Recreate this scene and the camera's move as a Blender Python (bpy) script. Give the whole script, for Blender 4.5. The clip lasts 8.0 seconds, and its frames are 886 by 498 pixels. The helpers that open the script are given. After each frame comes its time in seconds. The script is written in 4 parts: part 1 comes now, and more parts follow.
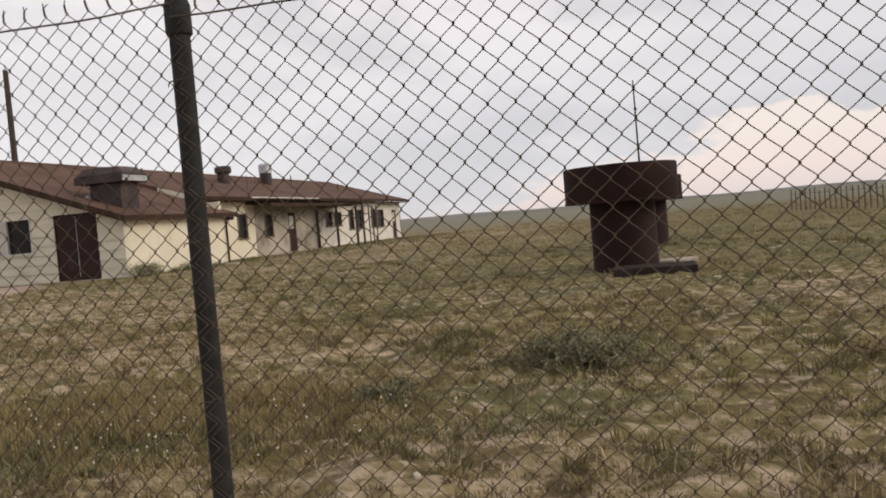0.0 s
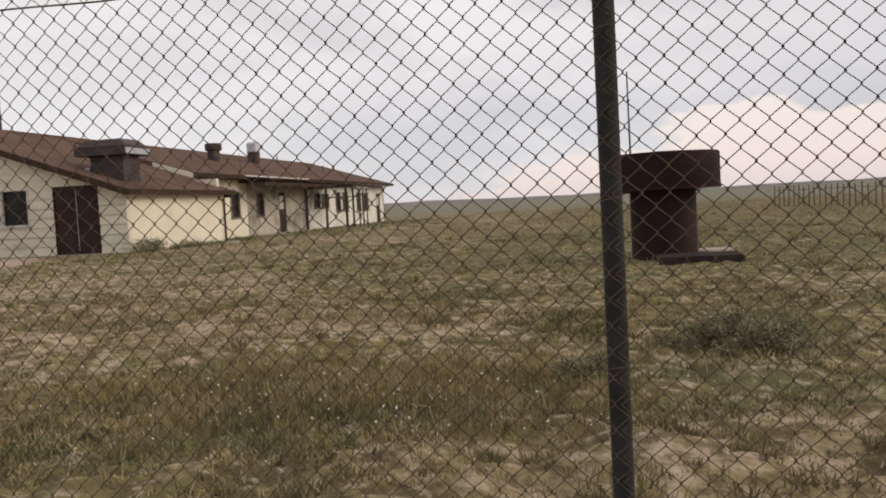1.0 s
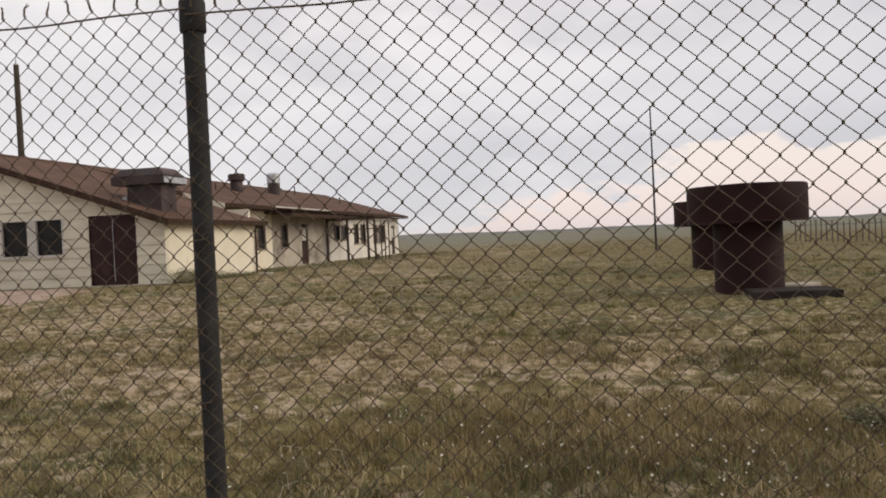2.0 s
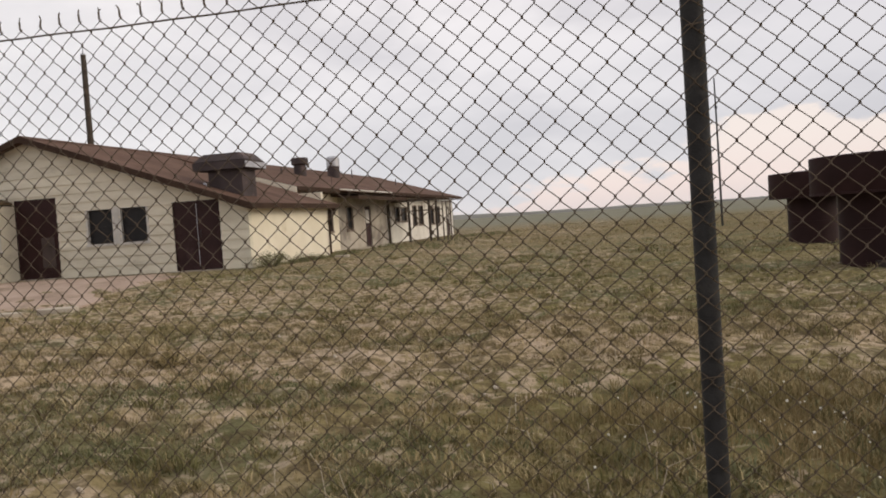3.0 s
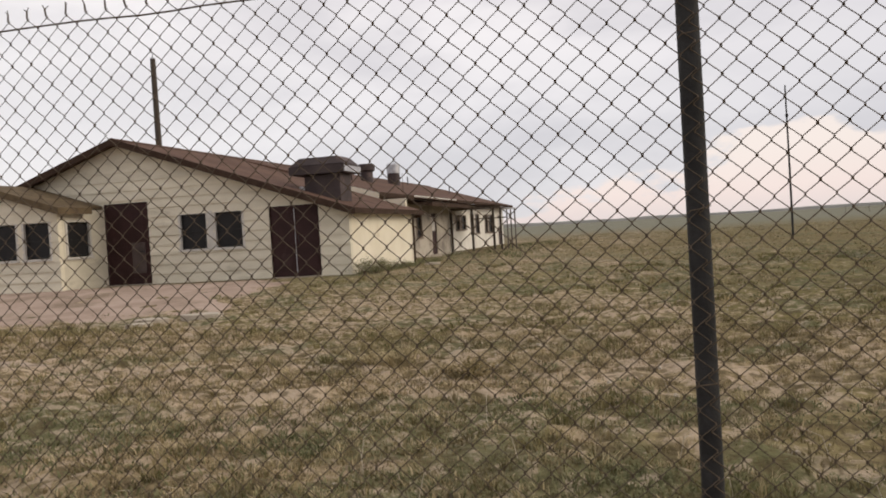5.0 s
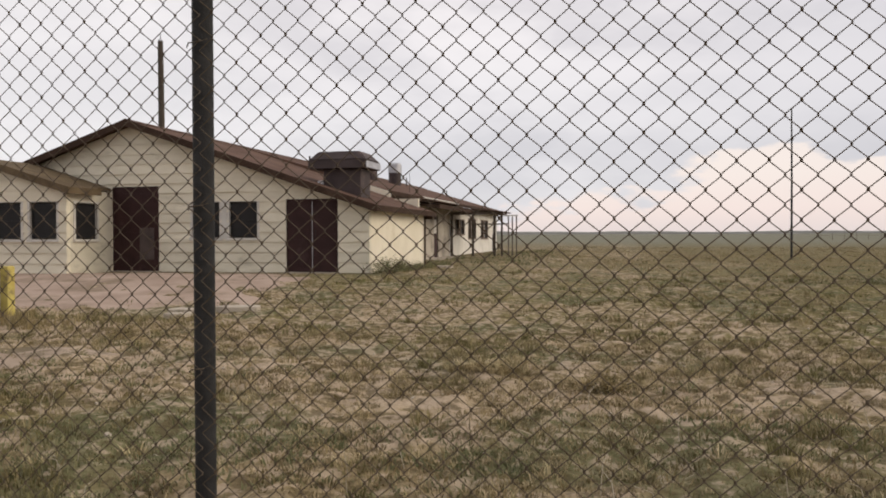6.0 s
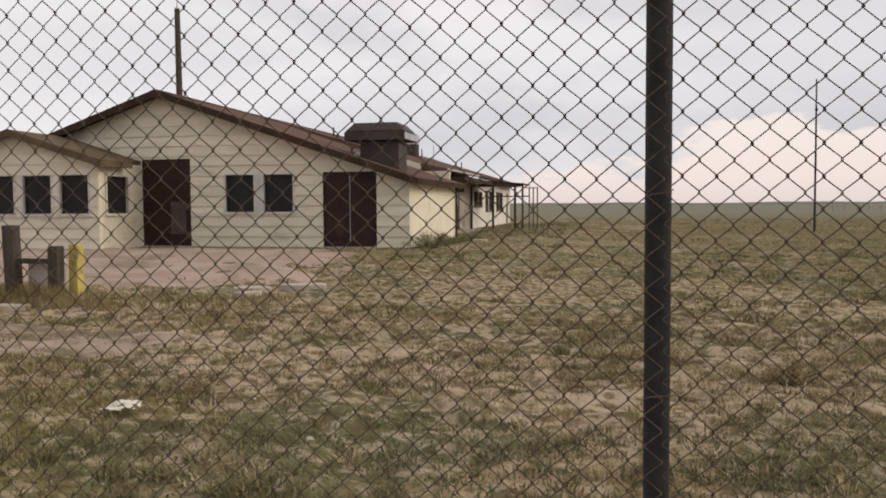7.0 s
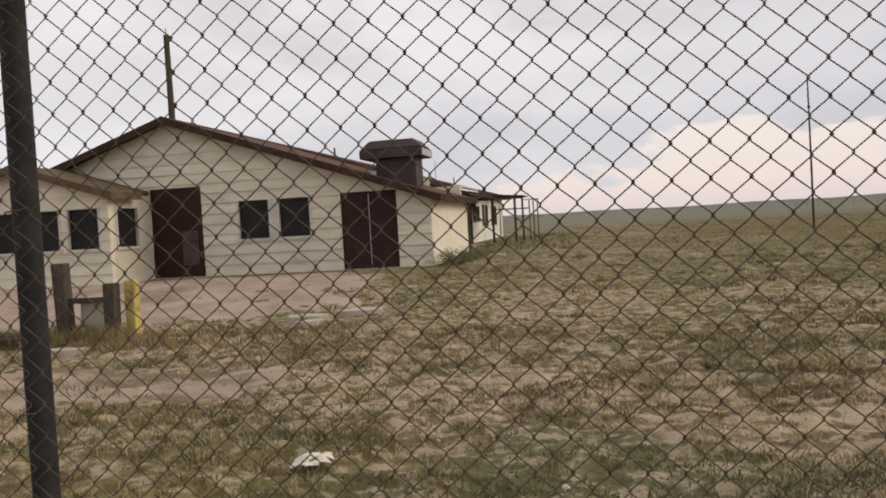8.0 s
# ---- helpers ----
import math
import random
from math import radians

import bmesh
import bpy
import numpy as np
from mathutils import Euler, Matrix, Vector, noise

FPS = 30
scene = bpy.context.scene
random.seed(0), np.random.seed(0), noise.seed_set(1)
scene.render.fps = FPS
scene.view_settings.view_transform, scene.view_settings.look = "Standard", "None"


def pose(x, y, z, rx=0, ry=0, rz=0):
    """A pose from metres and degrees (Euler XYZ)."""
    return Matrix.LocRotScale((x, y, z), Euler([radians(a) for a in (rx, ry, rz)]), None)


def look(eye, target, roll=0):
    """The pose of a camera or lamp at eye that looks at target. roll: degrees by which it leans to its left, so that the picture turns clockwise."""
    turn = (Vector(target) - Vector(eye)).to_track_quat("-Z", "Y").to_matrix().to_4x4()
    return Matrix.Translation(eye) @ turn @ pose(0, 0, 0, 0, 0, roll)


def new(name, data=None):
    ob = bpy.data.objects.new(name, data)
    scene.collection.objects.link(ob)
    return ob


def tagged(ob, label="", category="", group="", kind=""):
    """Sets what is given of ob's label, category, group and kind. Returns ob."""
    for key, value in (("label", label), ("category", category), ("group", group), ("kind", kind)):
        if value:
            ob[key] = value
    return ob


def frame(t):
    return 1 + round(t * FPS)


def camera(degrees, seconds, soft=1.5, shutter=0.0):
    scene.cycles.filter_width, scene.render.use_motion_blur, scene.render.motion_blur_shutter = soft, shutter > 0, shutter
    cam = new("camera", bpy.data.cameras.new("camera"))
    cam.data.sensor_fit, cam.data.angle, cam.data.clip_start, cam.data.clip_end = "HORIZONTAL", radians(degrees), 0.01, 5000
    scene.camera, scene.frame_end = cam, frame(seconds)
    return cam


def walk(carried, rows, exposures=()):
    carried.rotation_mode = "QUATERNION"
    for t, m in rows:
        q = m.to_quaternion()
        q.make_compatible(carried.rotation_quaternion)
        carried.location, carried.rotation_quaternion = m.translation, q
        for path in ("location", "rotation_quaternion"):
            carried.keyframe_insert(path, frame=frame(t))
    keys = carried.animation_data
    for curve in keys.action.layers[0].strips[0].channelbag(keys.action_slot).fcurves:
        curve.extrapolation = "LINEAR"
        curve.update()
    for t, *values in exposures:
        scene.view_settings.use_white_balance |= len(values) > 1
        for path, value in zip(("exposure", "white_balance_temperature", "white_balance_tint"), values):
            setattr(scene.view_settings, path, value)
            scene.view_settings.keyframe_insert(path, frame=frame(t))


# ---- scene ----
cam = camera(57.1, 8.0, soft=1.88)
PATH = [
    (0, look((15.5193, -21.8070, 0.8932), (15.0273, -19.8690, 0.8242), -4.9)),
    (0.5, look((14.8507, -21.9620, 0.9098), (14.3857, -20.0190, 0.8168), -2.8)),
    (1, look((14.1438, -21.9880, 0.8996), (13.7368, -20.0330, 0.7926), -3.1)),
    (1.2, look((13.8519, -21.9820, 0.9137), (13.4609, -20.0220, 0.8237), -4.0)),
    (2.3, look((12.1584, -21.7880, 0.9398), (11.7544, -19.8300, 0.9188), -2.0)),
    (2.5, look((11.8992, -21.8640, 0.9374), (11.4582, -19.9150, 0.8994), -2.5)),
    (3, look((11.1896, -21.9300, 0.9617), (10.7126, -19.9900, 0.8947), -3.9)),
    (3.5, look((10.4690, -21.8390, 0.9495), (9.9750, -19.9010, 0.8945), -4.5)),
    (4, look((9.8172, -21.9320, 0.9735), (9.3112, -19.9970, 0.9505), -4.4)),
    (4.5, look((9.0912, -21.8560, 1.0333), (8.5912, -19.9200, 0.9943), -3.8)),
    (4.7, look((8.8310, -21.9380, 1.0203), (8.3210, -20.0040, 0.9803), -3.9)),
    (5.8, look((7.3146, -21.7470, 1.0247), (6.8606, -19.7990, 0.9917), -0.9)),
    (6, look((7.0176, -21.7440, 1.0257), (6.5766, -19.7930, 0.9937), -0.2)),
    (6.5, look((6.3374, -21.6910, 1.0653), (5.9364, -19.7330, 1.0023), 0.6)),
    (7, look((5.6419, -21.5360, 1.0888), (5.2149, -19.5850, 0.9868), -0.3)),
    (7.5, look((4.9345, -21.3830, 1.0788), (4.4715, -19.4390, 0.9968), -1.6)),
    (8, look((4.2196, -21.2550, 1.1084), (3.8536, -19.2900, 1.0454), -3.3)),
]
walk(cam, PATH, exposures=[(0.0, 0.16), (2.5, 0.16), (3.5, 0.2), (4.0, 0.22), (4.7, 0.2), (6.0, 0.2), (8.0, 0.13)])

# ---------------------------------------------------------------- sky and sun
SUN_AZ, SUN_EL = 84, 27
world = bpy.data.worlds.new("evening_sky")
scene.world = world
world.use_nodes = True
wt = world.node_tree
wt.nodes.clear()


class Nodes:
    """Short hand for building node trees."""

    def __init__(self, tree):
        self.tree = tree

    def add(self, kind, inputs=(), **props):
        n = self.tree.nodes.new(kind)
        for k, v in props.items():
            if k == "operation":
                n.operation = v
            elif k == "blend":
                n.blend_type = v
            elif k == "data":
                n.data_type = v
        for k, v in dict(inputs).items():
            self.put(n, k, v)
        return n

    def put(self, n, k, v):
        if isinstance(v, bpy.types.NodeSocket):
            self.tree.links.new(v, n.inputs[k])
        else:
            n.inputs[k].default_value = v

    def math(self, op, a, b=0.0, c=0.0):
        n = self.add("ShaderNodeMath", {0: a, 1: b, 2: c}, operation=op)
        return n.outputs[0]

    def mix(self, f, a, b, blend="MIX"):
        n = self.add("ShaderNodeMix", data="RGBA", blend=blend)
        self.put(n, 0, f)
        self.put(n, 6, a if isinstance(a, bpy.types.NodeSocket) else (*a, 1))
        self.put(n, 7, b if isinstance(b, bpy.types.NodeSocket) else (*b, 1))
        return n.outputs[2]

    def step(self, v, lo, hi):
        n = self.add("ShaderNodeMapRange", {0: v, 1: lo, 2: hi, 3: 0.0, 4: 1.0})
        n.interpolation_type = "SMOOTHSTEP"
        return n.outputs[0]

    def noise(self, vec, scale, detail=3.0, rough=0.55):
        n = self.add("ShaderNodeTexNoise", {"Vector": vec, "Scale": scale, "Detail": detail, "Roughness": rough})
        return n.outputs[0]


W = Nodes(wt)
direction = W.add("ShaderNodeTexCoord").outputs["Generated"]
sep = W.add("ShaderNodeSeparateXYZ", {0: direction})
az = W.math("ARCTAN2", sep.outputs[0], sep.outputs[1])
el = W.math("ARCSINE", sep.outputs[2])
flat = W.add("ShaderNodeCombineXYZ", {0: W.math("MULTIPLY", az, 1.0), 1: W.math("MULTIPLY", el, 2.6), 2: 0.3}).outputs[0]
n_big = W.noise(flat, 3.2, 5.0, 0.55)
n_fine = W.noise(flat, 11.0, 5.0, 0.6)
n_mid = W.noise(flat, 6.0, 3.0, 0.5)
cloud = W.mix(W.step(n_big, 0.36, 0.66), (0.635, 0.605, 0.63), (0.88, 0.835, 0.84))
cloud = W.mix(W.math("MULTIPLY", W.step(n_fine, 0.35, 0.75), 0.35), cloud, (0.76, 0.725, 0.735))
# bluer gaps low over the horizon, paler cloud to the west
cloud = W.mix(W.math("MULTIPLY", W.step(el, 0.30, 0.05), 0.3), cloud, (0.58, 0.61, 0.66))
cloud = W.mix(W.math("MULTIPLY", W.step(az, -0.25, 0.4), 0.5), cloud, (0.575, 0.56, 0.595))
cloud = W.mix(W.math("MULTIPLY", W.step(az, -0.2, -0.7), 0.45), cloud, (0.90, 0.865, 0.86))
# the lit cumulus bank: its top climbs towards the sun
top = W.math("MULTIPLY_ADD", W.step(az, -0.28, 0.30), 0.10, 0.012)
top = W.math("ADD", top, W.math("MULTIPLY", W.math("SUBTRACT", n_fine, 0.5), 0.13))
top = W.math("ADD", top, W.math("MULTIPLY", W.math("SUBTRACT", n_mid, 0.5), 0.16))
bank = W.step(W.math("SUBTRACT", top, el), -0.002, 0.018)
pink = W.mix(W.step(el, 0.0, 0.09), (0.86, 0.70, 0.655), (0.90, 0.785, 0.72))
cloud = W.mix(W.math("MULTIPLY", bank, 0.85), cloud, pink)
haze = W.step(el, 0.035, -0.004)
cloud = W.mix(W.math("MULTIPLY", haze, 0.5), cloud, (0.64, 0.60, 0.60))
sky = W.add("ShaderNodeTexSky")
sky.sky_type = "NISHITA"
sky.sun_disc = False
sky.sun_elevation = radians(SUN_EL)
sky.sun_rotation = radians(SUN_AZ)
clear = W.add("ShaderNodeBackground", {0: sky.outputs[0], 1: 0.07})
cover = W.add("ShaderNodeBackground", {0: cloud, 1: 1.0})
both = W.add("ShaderNodeMixShader", {0: 0.93, 1: clear.outputs[0], 2: cover.outputs[0]})
W.add("ShaderNodeOutputWorld", {0: both.outputs[0]})

sun_data = bpy.data.lights.new("sun", "SUN")
sun_data.energy, sun_data.angle, sun_data.color = 1.45, radians(30), (1.0, 0.88, 0.70)
sun = new("sun", sun_data)
sa, se = radians(SUN_AZ), radians(SUN_EL)
sun.matrix_world = look((math.sin(sa) * math.cos(se) * 60, math.cos(sa) * math.cos(se) * 60, math.sin(se) * 60), (0, 0, 0))


# ---------------------------------------------------------------- materials
def material(name, low, high, rough=0.8, metal=0.0, scale=3.0, fine=40.0, bump=0.15, stain=None, stain_at=(0.55, 0.7), spec=0.4,
             stretch=(1, 1, 1), piece=0.0):
    """A worn surface: two colours mixed at two scales, an optional stain with its own shape, and fine relief."""
    m = bpy.data.materials.new(name)
    m.use_nodes = True
    t = Nodes(m.node_tree)
    p = m.node_tree.nodes["Principled BSDF"]
    pos = t.add("ShaderNodeNewGeometry").outputs["Position"]
    pos = t.add("ShaderNodeVectorMath", {0: pos, 1: stretch}, operation="MULTIPLY").outputs[0]
    big, small = t.noise(pos, scale, 4.0), t.noise(pos, fine, 3.0, 0.65)
    f = t.math("ADD", t.math("MULTIPLY", t.step(big, 0.3, 0.7), 0.65), t.math("MULTIPLY", small, 0.35))
    col = t.mix(f, low, high)
    if stain:
        col = t.mix(t.math("MULTIPLY", t.step(t.noise(pos, scale * 0.6, 6.0, 0.7), *stain_at), 0.75), col, stain)
    if piece:
        rnd = t.add("ShaderNodeObjectInfo").outputs["Random"]
        k = t.math("MULTIPLY_ADD", rnd, piece, 1 - piece / 2)
        col = t.mix(1.0, col, t.add("ShaderNodeCombineColor", {0: k, 1: k, 2: k}).outputs[0], "MULTIPLY")
    t.put(p, "Base Color", col)
    t.put(p, "Roughness", t.math("MULTIPLY_ADD", small, 0.25, rough - 0.12))
    p.inputs["Metallic"].default_value = metal
    p.inputs["Specular IOR Level"].default_value = spec
    b = t.add("ShaderNodeBump", {"Strength": bump, "Distance": 0.01, "Height": t.math("ADD", small, big)})
    t.put(p, "Normal", b.outputs[0])
    return m


def plant_material(name, ramp, patch_scale=0.6):
    """Blades and leaves: colour by blade, shifted by patches of greener and drier growth."""
    m = bpy.data.materials.new(name)
    m.use_nodes = True
    t = Nodes(m.node_tree)
    p = m.node_tree.nodes["Principled BSDF"]
    geo = t.add("ShaderNodeNewGeometry")
    n = t.noise(geo.outputs["Position"], patch_scale, 3.0)
    f = t.math("ADD", t.math("MULTIPLY", geo.outputs["Random Per Island"], 0.5), t.math("MULTIPLY", t.step(n, 0.35, 0.65), 0.5))
    r = t.add("ShaderNodeValToRGB", {0: f})
    e = r.color_ramp.elements
    e[0].position, e[0].color = 0.0, (*ramp[0], 1)
    e[1].position, e[1].color = 1.0, (*ramp[-1], 1)
    for i, c in enumerate(ramp[1:-1]):
        x = e.new((i + 1) / (len(ramp) - 1))
        x.color = (*c, 1)
    t.put(p, "Base Color", r.outputs[0])
    p.inputs["Roughness"].default_value = 0.75
    p.inputs["Specular IOR Level"].default_value = 0.2
    return m


def glass_material():
    m = bpy.data.materials.new("window_glass")
    m.use_nodes = True
    p = m.node_tree.nodes["Principled BSDF"]
    t = Nodes(m.node_tree)
    pos = t.add("ShaderNodeNewGeometry").outputs["Position"]
    t.put(p, "Base Color", t.mix(t.noise(pos, 2.5), (0.012, 0.012, 0.013), (0.034, 0.032, 0.032)))
    p.inputs["Roughness"].default_value = 0.3
    p.inputs["Specular IOR Level"].default_value = 0.1
    b = t.add("ShaderNodeBump", {"Strength": 0.08, "Distance": 0.02, "Height": t.noise(pos, 3.0)})
    t.put(p, "Normal", b.outputs[0])
    return m


def prairie_colour(t, pos):
    """Straw, olive, green and bare soil in soft clumps; greener along the fence, paler across the middle, olive and smoother far off."""
    n1 = t.noise(pos, 0.22, 3.0, 0.5)
    n2 = t.noise(pos, 0.62, 3.0, 0.5)
    n5 = t.noise(pos, 1.5, 4.0, 0.55)
    n3 = t.noise(pos, 3.3, 4.0, 0.55)
    n6 = t.noise(pos, 8.0, 3.0, 0.55)
    n4 = t.noise(pos, 38.0, 2.0, 0.6)
    xyz = t.add("ShaderNodeSeparateXYZ", {0: pos})
    x, y = xyz.outputs[0], xyz.outputs[1]
    east = t.step(x, 6.0, 14.0)
    strip = t.math("MULTIPLY", t.step(y, -16.0, -17.6), t.step(x, 13.5, 10.5))
    beyond = t.step(y, -12.5, -5.0)
    straw = t.mix(n4, (0.225, 0.172, 0.092), (0.345, 0.268, 0.158))
    olive = t.mix(n4, (0.130, 0.110, 0.044), (0.215, 0.182, 0.080))
    soil = t.mix(n4, (0.345, 0.268, 0.190), (0.525, 0.42, 0.318))
    brown = t.mix(n4, (0.062, 0.046, 0.023), (0.120, 0.090, 0.047))
    grn = t.mix(n4, (0.066, 0.076, 0.033), (0.130, 0.136, 0.064))
    lush = t.math("MULTIPLY_ADD", east, 0.12, t.math("MULTIPLY", beyond, 0.10))
    col = t.mix(t.step(t.math("ADD", n1, lush), 0.46, 0.64), straw, olive)
    col = t.mix(t.math("MULTIPLY", t.step(n5, 0.50, 0.64), 0.5), col, brown)
    bare = t.math("SUBTRACT", t.math("MULTIPLY", t.step(n1, 0.60, 0.40), 0.05), t.math("MULTIPLY_ADD", strip, 0.07, t.math("MULTIPLY", lush, 0.6)))
    col = t.mix(t.math("MULTIPLY", t.step(t.math("ADD", n3, bare), 0.48, 0.62), 0.62), col, soil)
    col = t.mix(t.math("MULTIPLY", t.step(n3, 0.47, 0.36), t.math("MULTIPLY_ADD", beyond, -0.4, 0.75)), col, brown)
    col = t.mix(t.math("MULTIPLY", t.step(t.math("ADD", n2, t.math("MULTIPLY_ADD", strip, 0.07, t.math("MULTIPLY", beyond, 0.03))), 0.53, 0.64), 0.72), col, grn)
    col = t.mix(t.math("MULTIPLY", t.step(t.math("ADD", n6, t.math("MULTIPLY", bare, 0.6)), 0.50, 0.60), 0.62), col, soil)
    col = t.mix(t.math("MULTIPLY", t.step(n6, 0.49, 0.39), 0.7), col, brown)
    # a belt of rusty dry growth past the yard, then painted grey-green haze
    rust = t.math("MULTIPLY", t.step(y, 6.0, 18.0), t.step(n1, 0.38, 0.58))
    col = t.mix(t.math("MULTIPLY", rust, 0.5), col, (0.165, 0.120, 0.058))
    far_haze = t.mix(n1, (0.150, 0.150, 0.108), (0.215, 0.212, 0.165))
    col = t.mix(t.math("MULTIPLY", t.step(y, 30.0, 150.0), 0.9), col, far_haze)
    return col, t.math("MULTIPLY_ADD", n6, 0.8, n3), n4


def ground_material():
    m = bpy.data.materials.new("dry_prairie_soil")
    m.use_nodes = True
    t = Nodes(m.node_tree)
    p = m.node_tree.nodes["Principled BSDF"]
    pos = t.add("ShaderNodeNewGeometry").outputs["Position"]
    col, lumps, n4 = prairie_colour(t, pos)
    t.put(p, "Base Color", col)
    p.inputs["Roughness"].default_value = 0.95
    p.inputs["Specular IOR Level"].default_value = 0.1
    b = t.add("ShaderNodeBump", {"Strength": 0.9, "Distance": 0.05, "Height": t.math("ADD", lumps, t.math("MULTIPLY", n4, 0.3))})
    t.put(p, "Normal", b.outputs[0])
    return m


def tuft_material(name, ramp, own=0.6):
    """Blades: each tuft has a tone of its own along the ramp, laid over the tone of the growth that it stands in."""
    m = bpy.data.materials.new(name)
    m.use_nodes = True
    t = Nodes(m.node_tree)
    p = m.node_tree.nodes["Principled BSDF"]
    geo = t.add("ShaderNodeNewGeometry")
    tone = t.add("ShaderNodeAttribute")
    tone.attribute_name = "tuft"
    r = t.add("ShaderNodeValToRGB", {0: tone.outputs["Fac"]})
    e = r.color_ramp.elements
    e[0].position, e[0].color = 0.0, (*ramp[0], 1)
    e[1].position, e[1].color = 1.0, (*ramp[-1], 1)
    for i, c in enumerate(ramp[1:-1]):
        e.new((i + 1) / (len(ramp) - 1)).color = (*c, 1)
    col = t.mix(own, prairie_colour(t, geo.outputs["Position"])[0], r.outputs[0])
    k = t.math("MULTIPLY_ADD", geo.outputs["Random Per Island"], 0.5, 0.85)
    col = t.mix(1.0, col, t.add("ShaderNodeCombineColor", {0: k, 1: k, 2: t.math("MULTIPLY", k, 0.95)}).outputs[0], "MULTIPLY")
    t.put(p, "Base Color", col)
    p.inputs["Roughness"].default_value = 0.8
    p.inputs["Specular IOR Level"].default_value = 0.15
    return m


M_GROUND = ground_material()
M_GRAVEL = material("pinkish_gravel", (0.29, 0.215, 0.17), (0.45, 0.35, 0.285), 0.95, scale=0.9, fine=60, bump=0.6, stain=(0.20, 0.155, 0.105), stain_at=(0.5, 0.66), spec=0.08)
M_SAND = material("bare_sandy_soil", (0.27, 0.205, 0.15), (0.42, 0.335, 0.26), 0.95, scale=1.6, fine=45, bump=0.6, stain=(0.12, 0.095, 0.052), stain_at=(0.46, 0.58), spec=0.1)
M_SIDING = material("weathered_cream_siding", (0.58, 0.53, 0.415), (0.70, 0.65, 0.525), 0.75, scale=1.2, fine=25, bump=0.1,
                    stain=(0.43, 0.395, 0.305), stretch=(1, 1, 3), piece=0.16)
M_CREAM = material("cream_stucco", (0.67, 0.605, 0.475), (0.77, 0.71, 0.58), 0.85, scale=1.1, fine=50, bump=0.3, stain=(0.55, 0.47, 0.33), stain_at=(0.6, 0.75))
M_WHITEWALL = material("peeling_white_wall", (0.55, 0.52, 0.46), (0.74, 0.71, 0.65), 0.85, scale=1.3, fine=30, bump=0.3, stain=(0.30, 0.25, 0.20), stain_at=(0.58, 0.64))
# sooty stucco; the canopy's shade is painted into its darker base
M_SOOT_SHADE = material("sooty_shaded_stucco", (0.30, 0.265, 0.22), (0.48, 0.43, 0.36), 0.9, scale=0.9, fine=30, bump=0.3, stain=(0.13, 0.11, 0.095), stain_at=(0.48, 0.66))
M_TRIM = material("chalky_white_trim", (0.45, 0.43, 0.39), (0.60, 0.575, 0.53), 0.6, scale=3, fine=40, bump=0.1, stain=(0.36, 0.32, 0.28))
M_ROOF = material("brown_roof_shingle", (0.085, 0.05, 0.037), (0.145, 0.09, 0.068), 0.9, scale=0.8, fine=18, bump=0.5, stain=(0.075, 0.042, 0.032), spec=0.08)
M_FASCIA = material("brown_fascia_board", (0.036, 0.022, 0.016), (0.068, 0.043, 0.031), 0.85, scale=2.5, fine=30, stain=(0.09, 0.062, 0.045), spec=0.1)
M_TAN = material("faded_tan_board", (0.090, 0.066, 0.040), (0.155, 0.115, 0.070), 0.85, scale=2.5, fine=30, stain=(0.07, 0.05, 0.034), spec=0.1)
M_SOFFIT = material("shaded_soffit_board", (0.16, 0.12, 0.095), (0.24, 0.19, 0.155), 0.8, scale=2, fine=30)
M_MAROON = material("maroon_door_paint", (0.022, 0.009, 0.009), (0.042, 0.018, 0.017), 0.6, scale=2.2, fine=25, bump=0.1, stain=(0.06, 0.032, 0.03), spec=0.2)
# the pane's lighter colour stands in for a reflection low on the door
M_PANE = material("reflection_toned_pane", (0.04, 0.026, 0.024), (0.085, 0.06, 0.055), 0.45, scale=2.5, fine=20, stain=(0.03, 0.016, 0.015))
M_TANK = material("maroon_steel_paint", (0.017, 0.0075, 0.0075), (0.033, 0.015, 0.0145), 0.7, scale=1.6, fine=22, bump=0.12, stain=(0.05, 0.026, 0.021), stain_at=(0.6, 0.78), spec=0.15)
M_COOLER = material("dark_duct_steel", (0.032, 0.021, 0.021), (0.065, 0.046, 0.045), 0.7, scale=2, fine=25, stain=(0.15, 0.10, 0.09))
M_ZINC = material("dull_galvanised_steel", (0.34, 0.34, 0.36), (0.55, 0.55, 0.58), 0.45, metal=0.6, scale=5, fine=40, bump=0.08)
M_POST = material("dark_weathered_post", (0.022, 0.0215, 0.0215), (0.048, 0.047, 0.047), 0.75, metal=0.2, scale=14, fine=70, bump=0.35,
                  stain=(0.075, 0.068, 0.062), stain_at=(0.58, 0.75), spec=0.2)
M_WIRE = material("oxidised_fence_wire", (0.068, 0.051, 0.037), (0.130, 0.100, 0.074), 0.85, metal=0.0, scale=30, fine=90, bump=0.1, spec=0.15)
M_WOOD = material("weathered_timber", (0.035, 0.027, 0.02), (0.085, 0.066, 0.05), 0.85, scale=5, fine=45, bump=0.4, stretch=(3, 3, 0.4))
M_GREYWOOD = material("grey_porch_timber", (0.075, 0.058, 0.045), (0.15, 0.12, 0.10), 0.8, scale=4, fine=35, stretch=(3, 3, 0.5))
M_YELLOW = material("chipped_yellow_paint", (0.40, 0.31, 0.075), (0.55, 0.46, 0.14), 0.75, scale=4, fine=30, stain=(0.16, 0.12, 0.07), stain_at=(0.52, 0.6))
M_CONCRETE = material("weathered_concrete", (0.33, 0.285, 0.225), (0.50, 0.44, 0.36), 0.9, scale=3, fine=45, bump=0.5, stain=(0.22, 0.19, 0.15))
